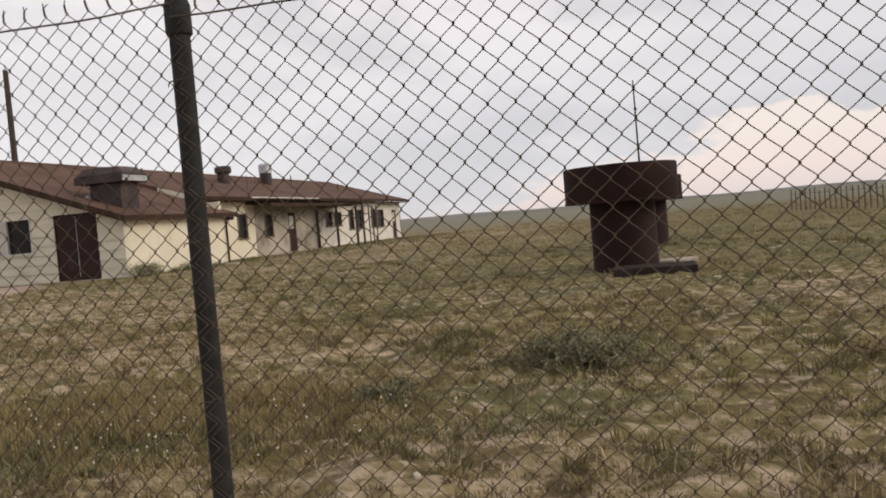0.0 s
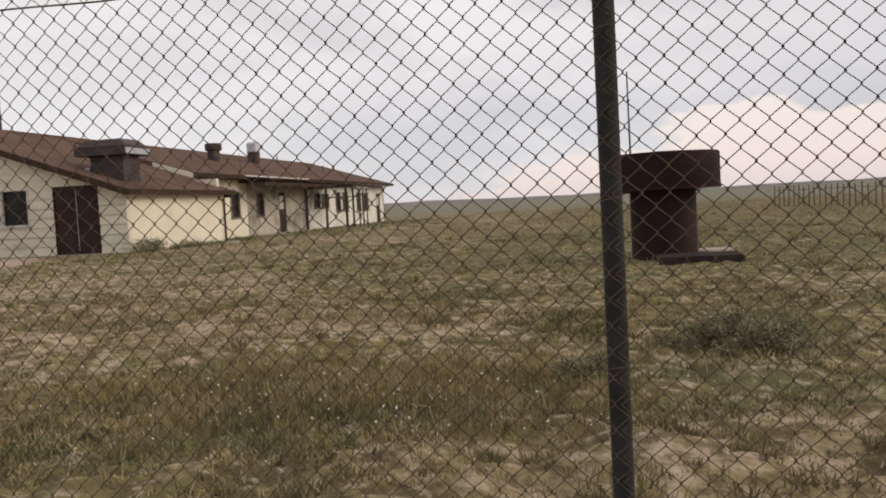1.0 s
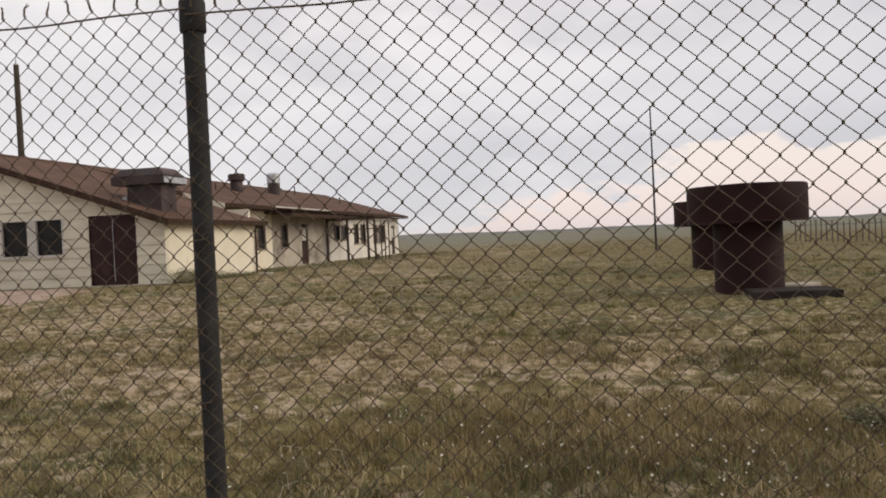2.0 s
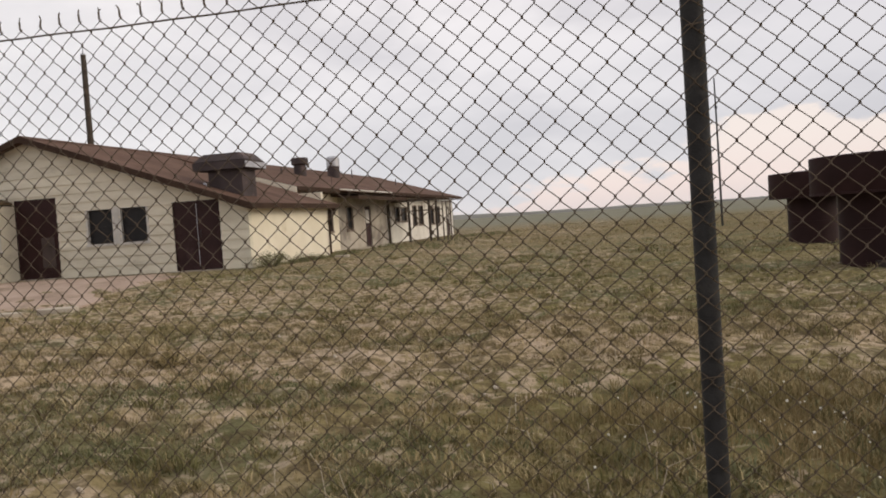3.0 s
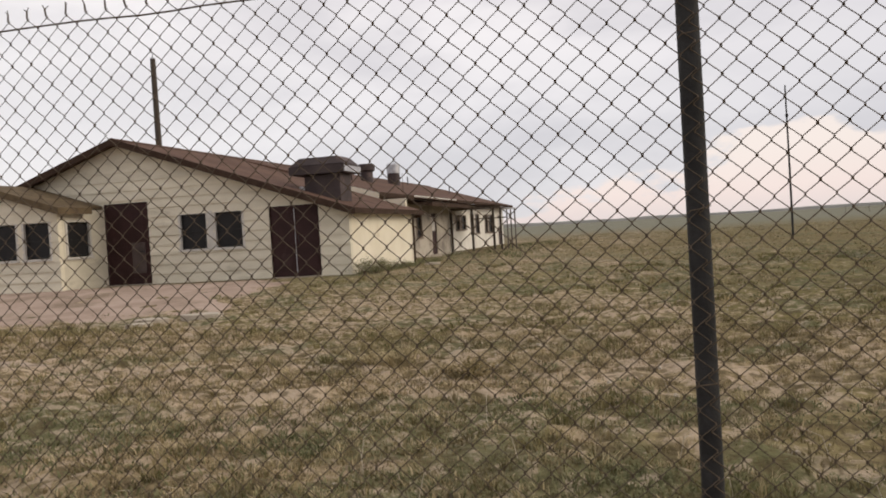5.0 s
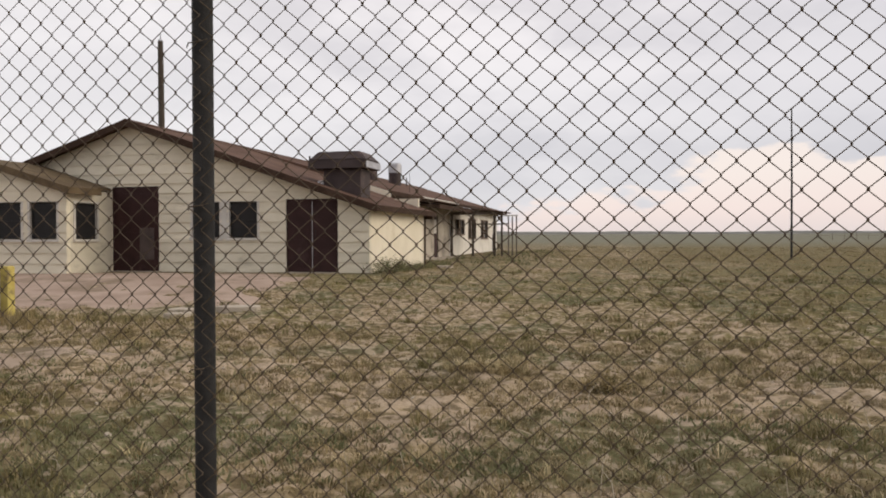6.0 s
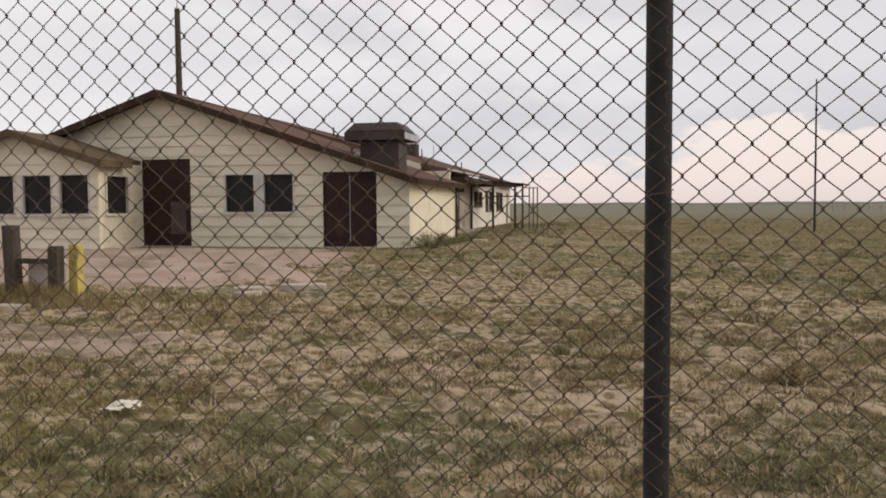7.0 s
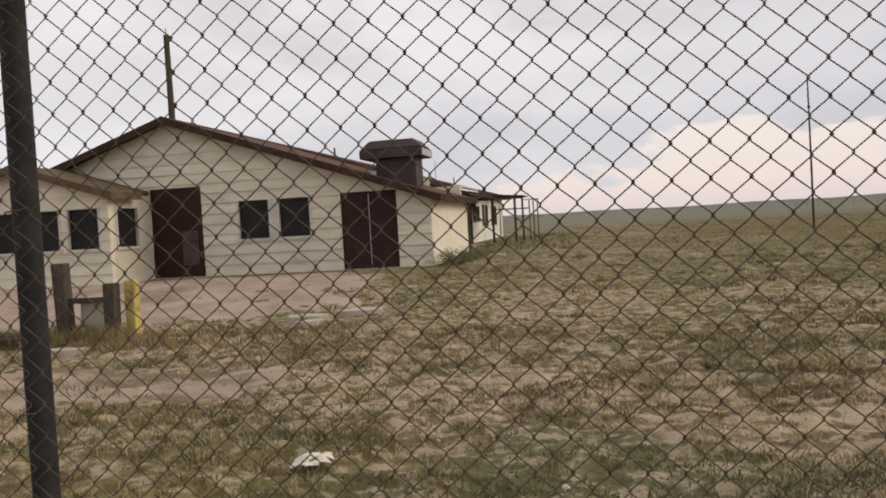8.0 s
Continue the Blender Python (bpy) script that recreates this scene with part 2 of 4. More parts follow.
M_PADDARK = material("dark_concrete_pad", (0.022, 0.016, 0.015), (0.055, 0.044, 0.04), 0.95, scale=3, fine=40, bump=0.5, spec=0.1)
M_LITTER = material("white_plastic_scrap", (0.56, 0.52, 0.42), (0.72, 0.68, 0.58), 0.7, scale=9, fine=60, bump=0.2)
M_GLASS = glass_material()
M_INSIDE = material("dim_interior_plaster", (0.10, 0.09, 0.08), (0.16, 0.15, 0.13), 0.9)
# the hills' own green is paled: distance haze is put into the colour
M_HILL = material("haze_tinted_hills", (0.36, 0.355, 0.33), (0.43, 0.425, 0.40), 0.95, scale=0.02, fine=0.3, bump=0.0, spec=0.05)
M_DRY = tuft_material("dry_grass", [(0.085, 0.064, 0.032), (0.150, 0.124, 0.058), (0.285, 0.228, 0.132), (0.46, 0.375, 0.25)], 0.7)
M_STRAW = tuft_material("pale_straw", [(0.26, 0.215, 0.115), (0.36, 0.295, 0.175), (0.46, 0.385, 0.245)], 0.8)
M_BUNCH = tuft_material("bunch_grass", [(0.105, 0.092, 0.040), (0.135, 0.130, 0.056), (0.20, 0.172, 0.082), (0.31, 0.245, 0.140)], 0.75)
M_GREEN = plant_material("green_weeds", [(0.115, 0.122, 0.058), (0.160, 0.160, 0.080), (0.225, 0.205, 0.108)], 1.2)
M_BUSH = plant_material("dusty_shrub_leaves", [(0.135, 0.135, 0.076), (0.195, 0.188, 0.110), (0.265, 0.24, 0.15)], 3.0)
M_BROWNWEED = plant_material("brown_weeds", [(0.175, 0.145, 0.060), (0.250, 0.195, 0.094), (0.350, 0.270, 0.145)], 1.5)
M_FLOWER = material("pale_seed_heads", (0.6, 0.57, 0.48), (0.8, 0.78, 0.7), 0.8)
M_TWIG = material("pale_dry_twig", (0.33, 0.28, 0.21), (0.48, 0.42, 0.33), 0.85, scale=8)


# ---------------------------------------------------------------- building blocks
origin = {}


def thing(name, base, label, category, group="", kind=""):
    ob = new(name)
    ob.location = base
    ob.empty_display_size = 0.2
    origin[ob] = Vector(base)
    return tagged(ob, label, category, group, kind)


def finish(name, bm, mat, smooth=False):
    me = bpy.data.meshes.new(name)
    bm.to_mesh(me)
    bm.free()
    me.materials.append(mat)
    if smooth:
        me.shade_smooth()
        me.set_sharp_from_angle(angle=radians(35))
    return me


def part(name, bm, mat, parent, label="", smooth=False, kind=""):
    """Links a bmesh, drawn in world places, as one mesh under a thing or a part."""
    o = origin[parent]
    for v in bm.verts:
        v.co -= o
    ob = new(name, finish(name, bm, mat, smooth))
    ob.parent = parent
    origin[ob] = o
    return tagged(ob, label, kind=kind)


def solid(name, bm, mat, label, category, kind="", smooth=False, group=""):
    """A thing that is one mesh."""
    ob = new(name, finish(name, bm, mat, smooth))
    origin[ob] = Vector((0, 0, 0))
    return tagged(ob, label, category, group, kind)


def box(a, b, bevel=0.0, bm=None):
    own = bm is None
    bm = bm or bmesh.new()
    vs = bmesh.ops.create_cube(bm, size=1)["verts"]
    for v in vs:
        v.co = Vector([(a[i] + b[i]) / 2 + v.co[i] * (b[i] - a[i]) for i in range(3)])
    if bevel and own:
        bmesh.ops.bevel(bm, geom=list(bm.edges), offset=bevel, segments=2, affect="EDGES", profile=0.6)
    return bm


def tube(points, radii, seg=10, bm=None, caps=True):
    """A round bar along points, with a radius at each."""
    bm = bm or bmesh.new()
    pts = [Vector(p) for p in points]
    rings = []
    for i, p in enumerate(pts):
        d = (pts[min(i + 1, len(pts) - 1)] - pts[max(i - 1, 0)]).normalized()
        side = Vector((1, 0, 0)) if abs(d.x) < 0.9 else Vector((0, 1, 0))
        u = d.cross(side).normalized()
        w = d.cross(u)
        rings.append([bm.verts.new(p + (u * math.cos(2 * math.pi * k / seg) + w * math.sin(2 * math.pi * k / seg)) * radii[i]) for k in range(seg)])
    for a, b in zip(rings, rings[1:]):
        for k in range(seg):
            bm.faces.new((a[k], a[(k + 1) % seg], b[(k + 1) % seg], b[k]))
    if caps:
        bm.faces.new(list(reversed(rings[0])))
        bm.faces.new(rings[-1])
    return bm


def lathe(centre, profile, seg=40, bm=None):
    """A turned shape: profile of (radius, height) about an upright axis."""
    bm = bm or bmesh.new()
    x, y = centre
    rings = [[bm.verts.new((x + r * math.cos(2 * math.pi * k / seg), y + r * math.sin(2 * math.pi * k / seg), z)) for k in range(seg)] for r, z in profile]
    for a, b in zip(rings, rings[1:]):
        for k in range(seg):
            bm.faces.new((a[k], a[(k + 1) % seg], b[(k + 1) % seg], b[k]))
    bm.faces.new(list(reversed(rings[0])))
    bm.faces.new(rings[-1])
    return bm


def prism(corners, shift, bm=None):
    """A slab: a polygon of 3D corners, thickened by the vector shift."""
    bm = bm or bmesh.new()
    a = [bm.verts.new(c) for c in corners]
    b = [bm.verts.new(Vector(c) + Vector(shift)) for c in corners]
    n = len(a)
    bm.faces.new(a)
    bm.faces.new(list(reversed(b)))
    for i in range(n):
        bm.faces.new((a[i], b[i], b[(i + 1) % n], a[(i + 1) % n]))
    bmesh.ops.recalc_face_normals(bm, faces=bm.faces)
    return bm


def bands(z_lines, openings, left, right):
    """Cuts an upright wall into level bands and yields (z0, z1, [(x0 low, x0 high, x1 low, x1 high)]) clear of the openings."""
    zs = sorted(set(list(z_lines) + [z for o in openings for z in o[2:4] if z_lines[0] < z < z_lines[-1]]))
    for z0, z1 in zip(zs, zs[1:]):
        if z1 - z0 < 0.004:
            continue
        cuts = sorted((o[0], o[1]) for o in openings if o[2] < (z0 + z1) / 2 < o[3])
        spans, start = [], (left(z0), left(z1))
        for a, b in cuts:
            if a > max(start):
                spans.append((*start, a, a))
            start = (b, b)
        if right(z0) > start[0]:
            spans.append((*start, right(z0), right(z1)))
        yield z0, z1, spans


def vnoise(x, y, scale, seed):
    """Smooth value noise on arrays, 0 to 1."""
    x, y = np.asarray(x) / scale, np.asarray(y) / scale
    xi, yi = np.floor(x).astype(np.int64), np.floor(y).astype(np.int64)
    fx, fy = x - xi, y - yi
    fx, fy = fx * fx * (3 - 2 * fx), fy * fy * (3 - 2 * fy)

    def h(i, j):
        n = (i * 374761393 + j * 668265263 + seed * 974711) & 0x7FFFFFFF
        n = ((n ^ (n >> 13)) * 1274126177) & 0x7FFFFFFF
        return ((n ^ (n >> 16)) & 0xFFFF) / 65535.0

    return (h(xi, yi) * (1 - fx) + h(xi + 1, yi) * fx) * (1 - fy) + (h(xi, yi + 1) * (1 - fx) + h(xi + 1, yi + 1) * fx) * fy


def smooth(v, lo, hi):
    k = np.clip((v - lo) / (hi - lo), 0, 1)
    return k * k * (3 - 2 * k)


def height(x, y):
    """The lie of the land."""
    x, y = np.asarray(x, float), np.asarray(y, float)
    z = -0.19 - 0.07 * np.exp(-(((y + 8) / 5) ** 2)) - 0.08 * smooth(y, -6, 20) * smooth(x, 3, 9)
    dx = np.maximum(0, np.maximum(x - 0.6, -16 - x))
    dy = np.maximum(0, np.maximum(-2.6 - y, y - 36))
    z = z + (-0.015 - z) * (1 - smooth(np.hypot(dx, dy), 0.3, 5.5))
    z = z + 0.17 * np.exp(-(((x + 2.3) / 1.5) ** 2) - ((y + 11.9) / 0.45) ** 2)
    d = np.hypot(x - 8, y + 20)
    z = z + 0.0022 * np.maximum(0, d - 130)
    near = 1 - smooth(d, 30, 90)
    calm = smooth(np.hypot(dx, dy), 0.2, 3.0)
    z = z + near * calm * (0.05 * (vnoise(x, y, 1.7, 3) - 0.5) + 0.05 * (vnoise(x, y, 0.6, 5) - 0.5) + 0.12 * np.maximum(0, vnoise(x, y, 0.34, 8) - 0.5) + 0.05 * (vnoise(x, y, 0.2, 9) - 0.5) + 0.035 * (vnoise(x, y, 0.11, 12) - 0.5))
    return z


def hz(x, y):
    return float(height(x, y))


# ---------------------------------------------------------------- ground, distance
def spread(lo, fine_lo, fine_hi, hi, step):
    mid = list(np.arange(fine_lo, fine_hi, step))
    up, s = [], step
    v = fine_hi
    while v < hi:
        up.append(v)
        v += s
        s *= 1.07
    dn, s = [], step
    v = fine_lo
    while v > lo:
        s *= 1.13
        v -= s
        dn.append(v)
    return np.array(dn[::-1] + mid + up + [hi])


gx, gy = spread(-2600, -4, 18, 2600, 0.05), spread(-700, -19.5, -11, 2600, 0.05)
GX, GY = np.meshgrid(gx, gy)
GZ = height(GX, GY)
nx, ny = len(gx), len(gy)
verts = np.column_stack((GX.ravel(), GY.ravel(), GZ.ravel()))
ii = (np.arange(ny - 1)[:, None] * nx + np.arange(nx - 1)[None, :]).ravel()
faces = np.column_stack((ii, ii + 1, ii + nx + 1, ii + nx))
gm = bpy.data.meshes.new("ground")
gm.from_pydata(verts.tolist(), [], faces.tolist())
gm.materials.append(M_GROUND)
gm.shade_smooth()
ground = tagged(new("ground", gm), "uneven dry prairie ground with patchy straw and olive grass", "ground", kind="structure")

bm = bmesh.new()
prev = None
for i in range(121):
    a = radians(-75 + 150 * i / 120)
    r = 1500
    h = 8.5 + 4.0 * (noise.noise((i * 0.14, 0.3, 0)) + 0.5 * noise.noise((i * 0.45, 2.3, 0)))
    x, y = 8 + r * math.sin(a), -20 + r * math.cos(a)
    row = [bm.verts.new((x, y, -4)), bm.verts.new((x, y, max(2.0, h))), bm.verts.new((8 + (r + 260) * math.sin(a), -20 + (r + 260) * math.cos(a), max(2.0, h) - 1))]
    if prev:
        for j in range(2):
            bm.faces.new((prev[j], row[j], row[j + 1], prev[j + 1]))
    prev = row
solid("backdrop", bm, M_HILL, "low grey-green hills with painted haze along the horizon", "hills", kind="structure", smooth=True)


def patch(name, cx, cy, rx, ry, mat, label, lift, seed, inside=None):
    """A bare patch with a ragged edge, lying just over the ground."""
    bm = bmesh.new()
    n, rings = 72, 14
    prev, first = None, bm.verts.new((cx, cy, hz(cx, cy) + lift))
    for k in range(1, rings + 1):
        row = []
        for i in range(n):
            a = 2 * math.pi * i / n
            w = 1 + 0.22 * noise.noise((math.cos(a) * 1.5 + seed, math.sin(a) * 1.5, 0)) + 0.2 * noise.noise((math.cos(a) * 7, math.sin(a) * 6 + seed, 1))
            sup = (abs(math.cos(a)) ** 4 + abs(math.sin(a)) ** 4) ** -0.25 if inside else 1.0
            x, y = cx + rx * w * sup * math.cos(a) * k / rings, cy + ry * w * sup * math.sin(a) * k / rings
            if inside:
                x, y = inside(x, y)
            row.append(bm.verts.new((x, y, hz(x, y) + (lift if k < rings else -0.03))))
        for i in range(n):
            j = (i + 1) % n
            if prev:
                bm.faces.new((prev[i], row[i], row[j], prev[j]))
            else:
                bm.faces.new((first, row[i], row[j]))
        prev = row
    return solid(name, bm, mat, label, "ground", kind="structure", smooth=True)


patch("gravel_apron", -9.2, -5.4, 9.0, 4.6, M_GRAVEL, "bare pinkish gravel yard before the house", 0.035, 1.0,
      lambda x, y: (min(x, 0.35 - 0.16 * (y + 9) if y > -9 else 0.5), y))
patch("sandy_track", -1.6, -14.6, 3.2, 1.0, M_SAND, "bare sandy strip worn through the grass", 0.02, 4.0)

# ---------------------------------------------------------------- the long house
house = thing("long_house", (0, 0, 0), "long cream low house with brown roof and gabled end", "house")
RIDGE_X, RIDGE_Z, SLOPE = -7.38, 4.36, 0.338
LEFT_X = -14.76
MAIN_OPEN = [(-2.487, -0.93, 0.0, 2.09), (-8.09, -6.535, 0.0, 2.53), (-5.456, -4.545, 0.97, 2.06), (-4.275, -3.361, 0.97, 2.06)]


def main_left(z):
    return max(LEFT_X, RIDGE_X - (RIDGE_Z - z) / SLOPE)


def main_right(z):
    return min(0.0, RIDGE_X + (RIDGE_Z - z) / SLOPE)


def gable(bm, z_lines, openings, left, right, y0, y1):
    for z0, z1, spans in bands(z_lines, openings, left, right):
        for a0, a1, b0, b1 in spans:
            prism([(a0, y0, z0), (b0, y0, z0), (b1, y0, z1), (a1, y0, z1)], (0, y1 - y0, 0), bm)
    return bm


top_z = RIDGE_Z - 0.02
part("front_wall", gable(bmesh.new(), [-0.3, 1.86, top_z], MAIN_OPEN, main_left, main_right, 0.0, 0.16), M_SIDING, house, "cream gable wall")


def side_wall(bm, x0, x1, ya, yb, za, zb, openings):
    """A wall along y between x0 and x1, in one piece; openings (y0, y1, z0, z1)."""
    ys = sorted({ya, yb, *(v for o in openings for v in o[:2])})
    zs = sorted({za, zb, *(v for o in openings for v in o[2:4])})
    for y0, y1 in zip(ys, ys[1:]):
        for z0, z1 in zip(zs, zs[1:]):
            if not any(o[0] < (y0 + y1) / 2 < o[1] and o[2] < (z0 + z1) / 2 < o[3] for o in openings):
                box((x0, y0, z0), (x1, y1, z1), bm=bm)
    bmesh.ops.remove_doubles(bm, verts=bm.verts, dist=0.0005)
    return bm


FRONT_END, HOUSE_END = 6.25, 35.2
REC_X = -1.95
part("side_wall", side_wall(bmesh.new(), -0.16, 0.0, 0.16, FRONT_END, -0.3, 1.9, []), M_CREAM, house, "sunlit cream stucco side wall")
part("end_wall", box((REC_X, FRONT_END - 0.16, -0.3), (-0.16, FRONT_END, 2.35)), M_CREAM, house)
REC_OPEN_CREAM = [(10.8, 11.6, 0.85, 1.95)]
REC_OPEN_PORCH = [(13.4, 14.2, 0.85, 1.95), (16.0, 16.9, 0.0, 2.0)]
REC_OPEN_FAR = [(20.95, 21.85, 1.12, 1.92), (22.2, 23.3, 1.12, 1.92), (24.6, 25.4, 0.86, 2.02), (25.9, 26.9, 0.86, 2.02), (28.7, 29.55, 0.86, 2.0), (29.9, 31.2, 0.86, 2.0), (33.2, 34.1, 0.0, 2.0)]
part("recessed_wall", side_wall(bmesh.new(), REC_X - 0.16, REC_X, FRONT_END - 0.16, 12.4, -0.3, 2.55, REC_OPEN_CREAM), M_CREAM, house)
part("porch_wall", side_wall(bmesh.new(), REC_X - 0.16, REC_X, 12.4, 19.4, -0.3, 2.55, REC_OPEN_PORCH), M_SOOT_SHADE, house, "soot-stained stucco wall with canopy shade in its grey")
part("far_side_wall", side_wall(bmesh.new(), REC_X - 0.16, REC_X, 19.4, HOUSE_END, -0.3, 2.55, REC_OPEN_FAR), M_WHITEWALL, house, "peeling white wall with dark patches")
part("back_wall", gable(bmesh.new(), [-0.3, 1.86, top_z - 0.3], [], main_left, lambda z: min(REC_X, main_right(z)), HOUSE_END - 0.16, HOUSE_END), M_CREAM, house)
part("west_wall", box((LEFT_X, 0.16, -0.3), (LEFT_X + 0.16, HOUSE_END - 0.16, 1.9)), M_CREAM, house)
part("inner_partition", box((-14.5, 3.4, -0.28), (-1.95, 3.5, 2.6)), M_INSIDE, house)
part("floor_slab", box((-14.6, 0.17, -0.28), (-0.17, HOUSE_END - 0.17, -0.05)), M_CONCRETE, house)
part("plinth", box((LEFT_X, -0.03, -0.32), (0.03, -0.001, 0.0)), M_CONCRETE, house)


def roof_slab(name, pts, mat=M_ROOF, thick=0.09):
    return part(name, prism(pts, (0, 0, -thick)), mat, house)


EAVE_R = 0.32
ez = RIDGE_Z + 0.12 - SLOPE * (EAVE_R - RIDGE_X)
RZ = RIDGE_Z + 0.12
OV = -0.38
roof_slab("roof", [(RIDGE_X, OV, RZ), (EAVE_R, OV, ez), (EAVE_R, FRONT_END + 0.35, ez), (RIDGE_X, FRONT_END + 0.35, RZ)])
wl_x = LEFT_X - 0.32
roof_slab("roof", [(RIDGE_X, OV, RZ), (RIDGE_X, HOUSE_END + 0.4, RZ), (wl_x, HOUSE_END + 0.4, ez), (wl_x, OV, ez)])
P_X, P_Z = -1.3, 2.66
roof_slab("roof", [(RIDGE_X, FRONT_END + 0.353, RZ), (P_X, FRONT_END + 0.353, P_Z), (P_X, HOUSE_END + 0.4, P_Z), (RIDGE_X, HOUSE_END + 0.4, RZ)])
part("ridge_cap", prism([(RIDGE_X - 0.22, OV - 0.02, RZ - 0.055), (RIDGE_X, OV - 0.02, RZ + 0.035), (RIDGE_X + 0.22, OV - 0.02, RZ - 0.055), (RIDGE_X, OV - 0.02, RZ - 0.03)],
                        (0, HOUSE_END + 0.8, 0)), M_ROOF, house)


def rake(name, x0, z0, x1, z1, y, drop=0.2, thick=0.05):
    part(name, prism([(x0, y, z0), (x1, y, z1), (x1, y, z1 - drop), (x0, y, z0 - drop)], (0, -thick, 0)), M_FASCIA, house, "brown rake board")


rake("rake_board", RIDGE_X, RZ + 0.01, EAVE_R, ez + 0.01, OV - 0.003)
rake("rake_board", wl_x, ez + 0.01, RIDGE_X - 0.002, RZ + 0.01, OV - 0.003)
part("eave_board", box((EAVE_R + 0.002, OV - 0.05, ez - 0.16), (EAVE_R + 0.04, FRONT_END + 0.35, ez + 0.005)), M_FASCIA, house)
part("soffit", prism([(0.003, -0.003, 1.86), (EAVE_R, -0.003, ez - 0.12), (EAVE_R, FRONT_END + 0.3, ez - 0.12), (0.003, FRONT_END + 0.3, 1.86)], (0, 0, -0.02)), M_SOFFIT, house)
part("wing_fascia", box((0.0, FRONT_END + 0.005, 1.62), (EAVE_R, FRONT_END + 0.04, 1.86)), M_FASCIA, house)
part("rear_fascia", box((P_X + 0.002, FRONT_END + 0.36, P_Z - 0.15), (P_X + 0.035, 11.0, P_Z + 0.005)), M_FASCIA, house)
part("rear_fascia", box((P_X + 0.002, 11.005, P_Z - 0.045), (P_X + 0.04, 18.6, P_Z + 0.015)), M_TRIM, house, "flaking white fascia strip")
part("rear_fascia", box((P_X + 0.002, 18.605, P_Z - 0.15), (P_X + 0.035, HOUSE_END + 0.4, P_Z + 0.005)), M_FASCIA, house)
part("rear_soffit", box((REC_X + 0.003, FRONT_END + 0.36, 2.48), (P_X - 0.002, HOUSE_END + 0.3, 2.5)), M_FASCIA, house, "dark boarded soffit")
part("canopy", prism([(-1.94, 11.6, 2.47), (-0.72, 11.6, 2.33), (-0.72, 19.3, 2.33), (-1.94, 19.3, 2.47)], (0, 0, -0.1)), M_FASCIA, house, "dark sagging canopy over the side door")
part("canopy_beam", box((-0.718, 11.6, 2.19), (-0.66, 19.1, 2.36)), M_FASCIA, house)
# the step between the front roof and the higher rear roof
def step_piece(name, xa, xb, mat):
    y = FRONT_END + 0.30
    low = [RZ - SLOPE * (x - RIDGE_X) - 0.05 for x in (xa, xb)]
    high = [RZ + (P_Z - RZ) * (x - RIDGE_X) / (P_X - RIDGE_X) - 0.02 for x in (xa, xb)]
    part(name, prism([(xa, y, low[0]), (xb, y, low[1]), (xb, y, high[1]), (xa, y, high[0])], (0, 0.045, 0)), mat, house)


step_piece("roof_step", RIDGE_X + 0.3, -3.0, M_ROOF)
step_piece("step_wall", -2.996, P_X - 0.01, M_CREAM)
part("rear_step", box((REC_X + 0.003, 12.6, -0.3), (-0.9, 19.3, -0.01)), M_CONCRETE, house)
# dark timber frame that stands out from the side wall, with a pale outer bay
FY = 19.5
for x, w, m in ((-1.84, 0.12, M_WOOD), (-0.72, 0.11, M_WOOD), (0.40, 0.11, M_WOOD), (0.78, 0.09, M_WOOD)):
    part("frame_post", box((x - w / 2, FY - w / 2, -0.3), (x + w / 2, FY + w / 2, 2.12), 0.008), m, house, "dark timber frame post")
for x in (1.12, 1.32, 1.53):
    part("frame_post", box((x - 0.03, FY - 0.03, -0.3), (x + 0.03, FY + 0.03, 2.02), 0.006), M_GREYWOOD, house, "thin faded frame post")
part("frame_beam", box((-1.90, FY - 0.05, 2.122), (0.84, FY + 0.05, 2.27), 0.008), M_GREYWOOD, house)
part("frame_beam", box((0.842, FY - 0.03, 2.022), (1.60, FY + 0.03, 2.09), 0.006), M_TRIM, house, "faded pale beam")
part("frame_rail", box((-0.66, FY - 0.02, 1.60), (1.12, FY + 0.02, 1.66)), M_GREYWOOD, house)
part("frame_roof", prism([(-1.93, FY - 0.25, 2.50), (0.86, FY - 0.25, 2.28), (0.86, 22.4, 2.28), (-1.93, 22.4, 2.50)], (0, 0, -0.05)), M_FASCIA, house, "dark lean-to roof")
part("frame_deck", box((-1.2, FY - 2.4, -0.3), (1.0, FY - 0.1, -0.12)), M_GREYWOOD, house, "low dark timber deck")
part("frame_step", box((1.02, FY - 0.35, -0.3), (1.75, FY + 0.6, -0.03)), M_CONCRETE, house, "pale concrete step")

# the small gabled wing that juts towards the fence
WX, WY, WPX = -8.1, -2.05, -10.62
WING_SLOPE, WING_TOP = 0.31, 3.165
W_LEFT = 2 * WPX - WX
WING_OPEN = [(-9.29, -8.39, 0.95, 2.03), (-10.45, -9.54, 0.95, 2.03), (-11.60, -10.72, 0.95, 2.03), (-12.78, -11.89, 0.95, 2.03)]


def wing_left(z):
    return max(W_LEFT, WPX - (WING_TOP - z) / WING_SLOPE)


def wing_right(z):
    return min(WX, WPX + (WING_TOP - z) / WING_SLOPE)


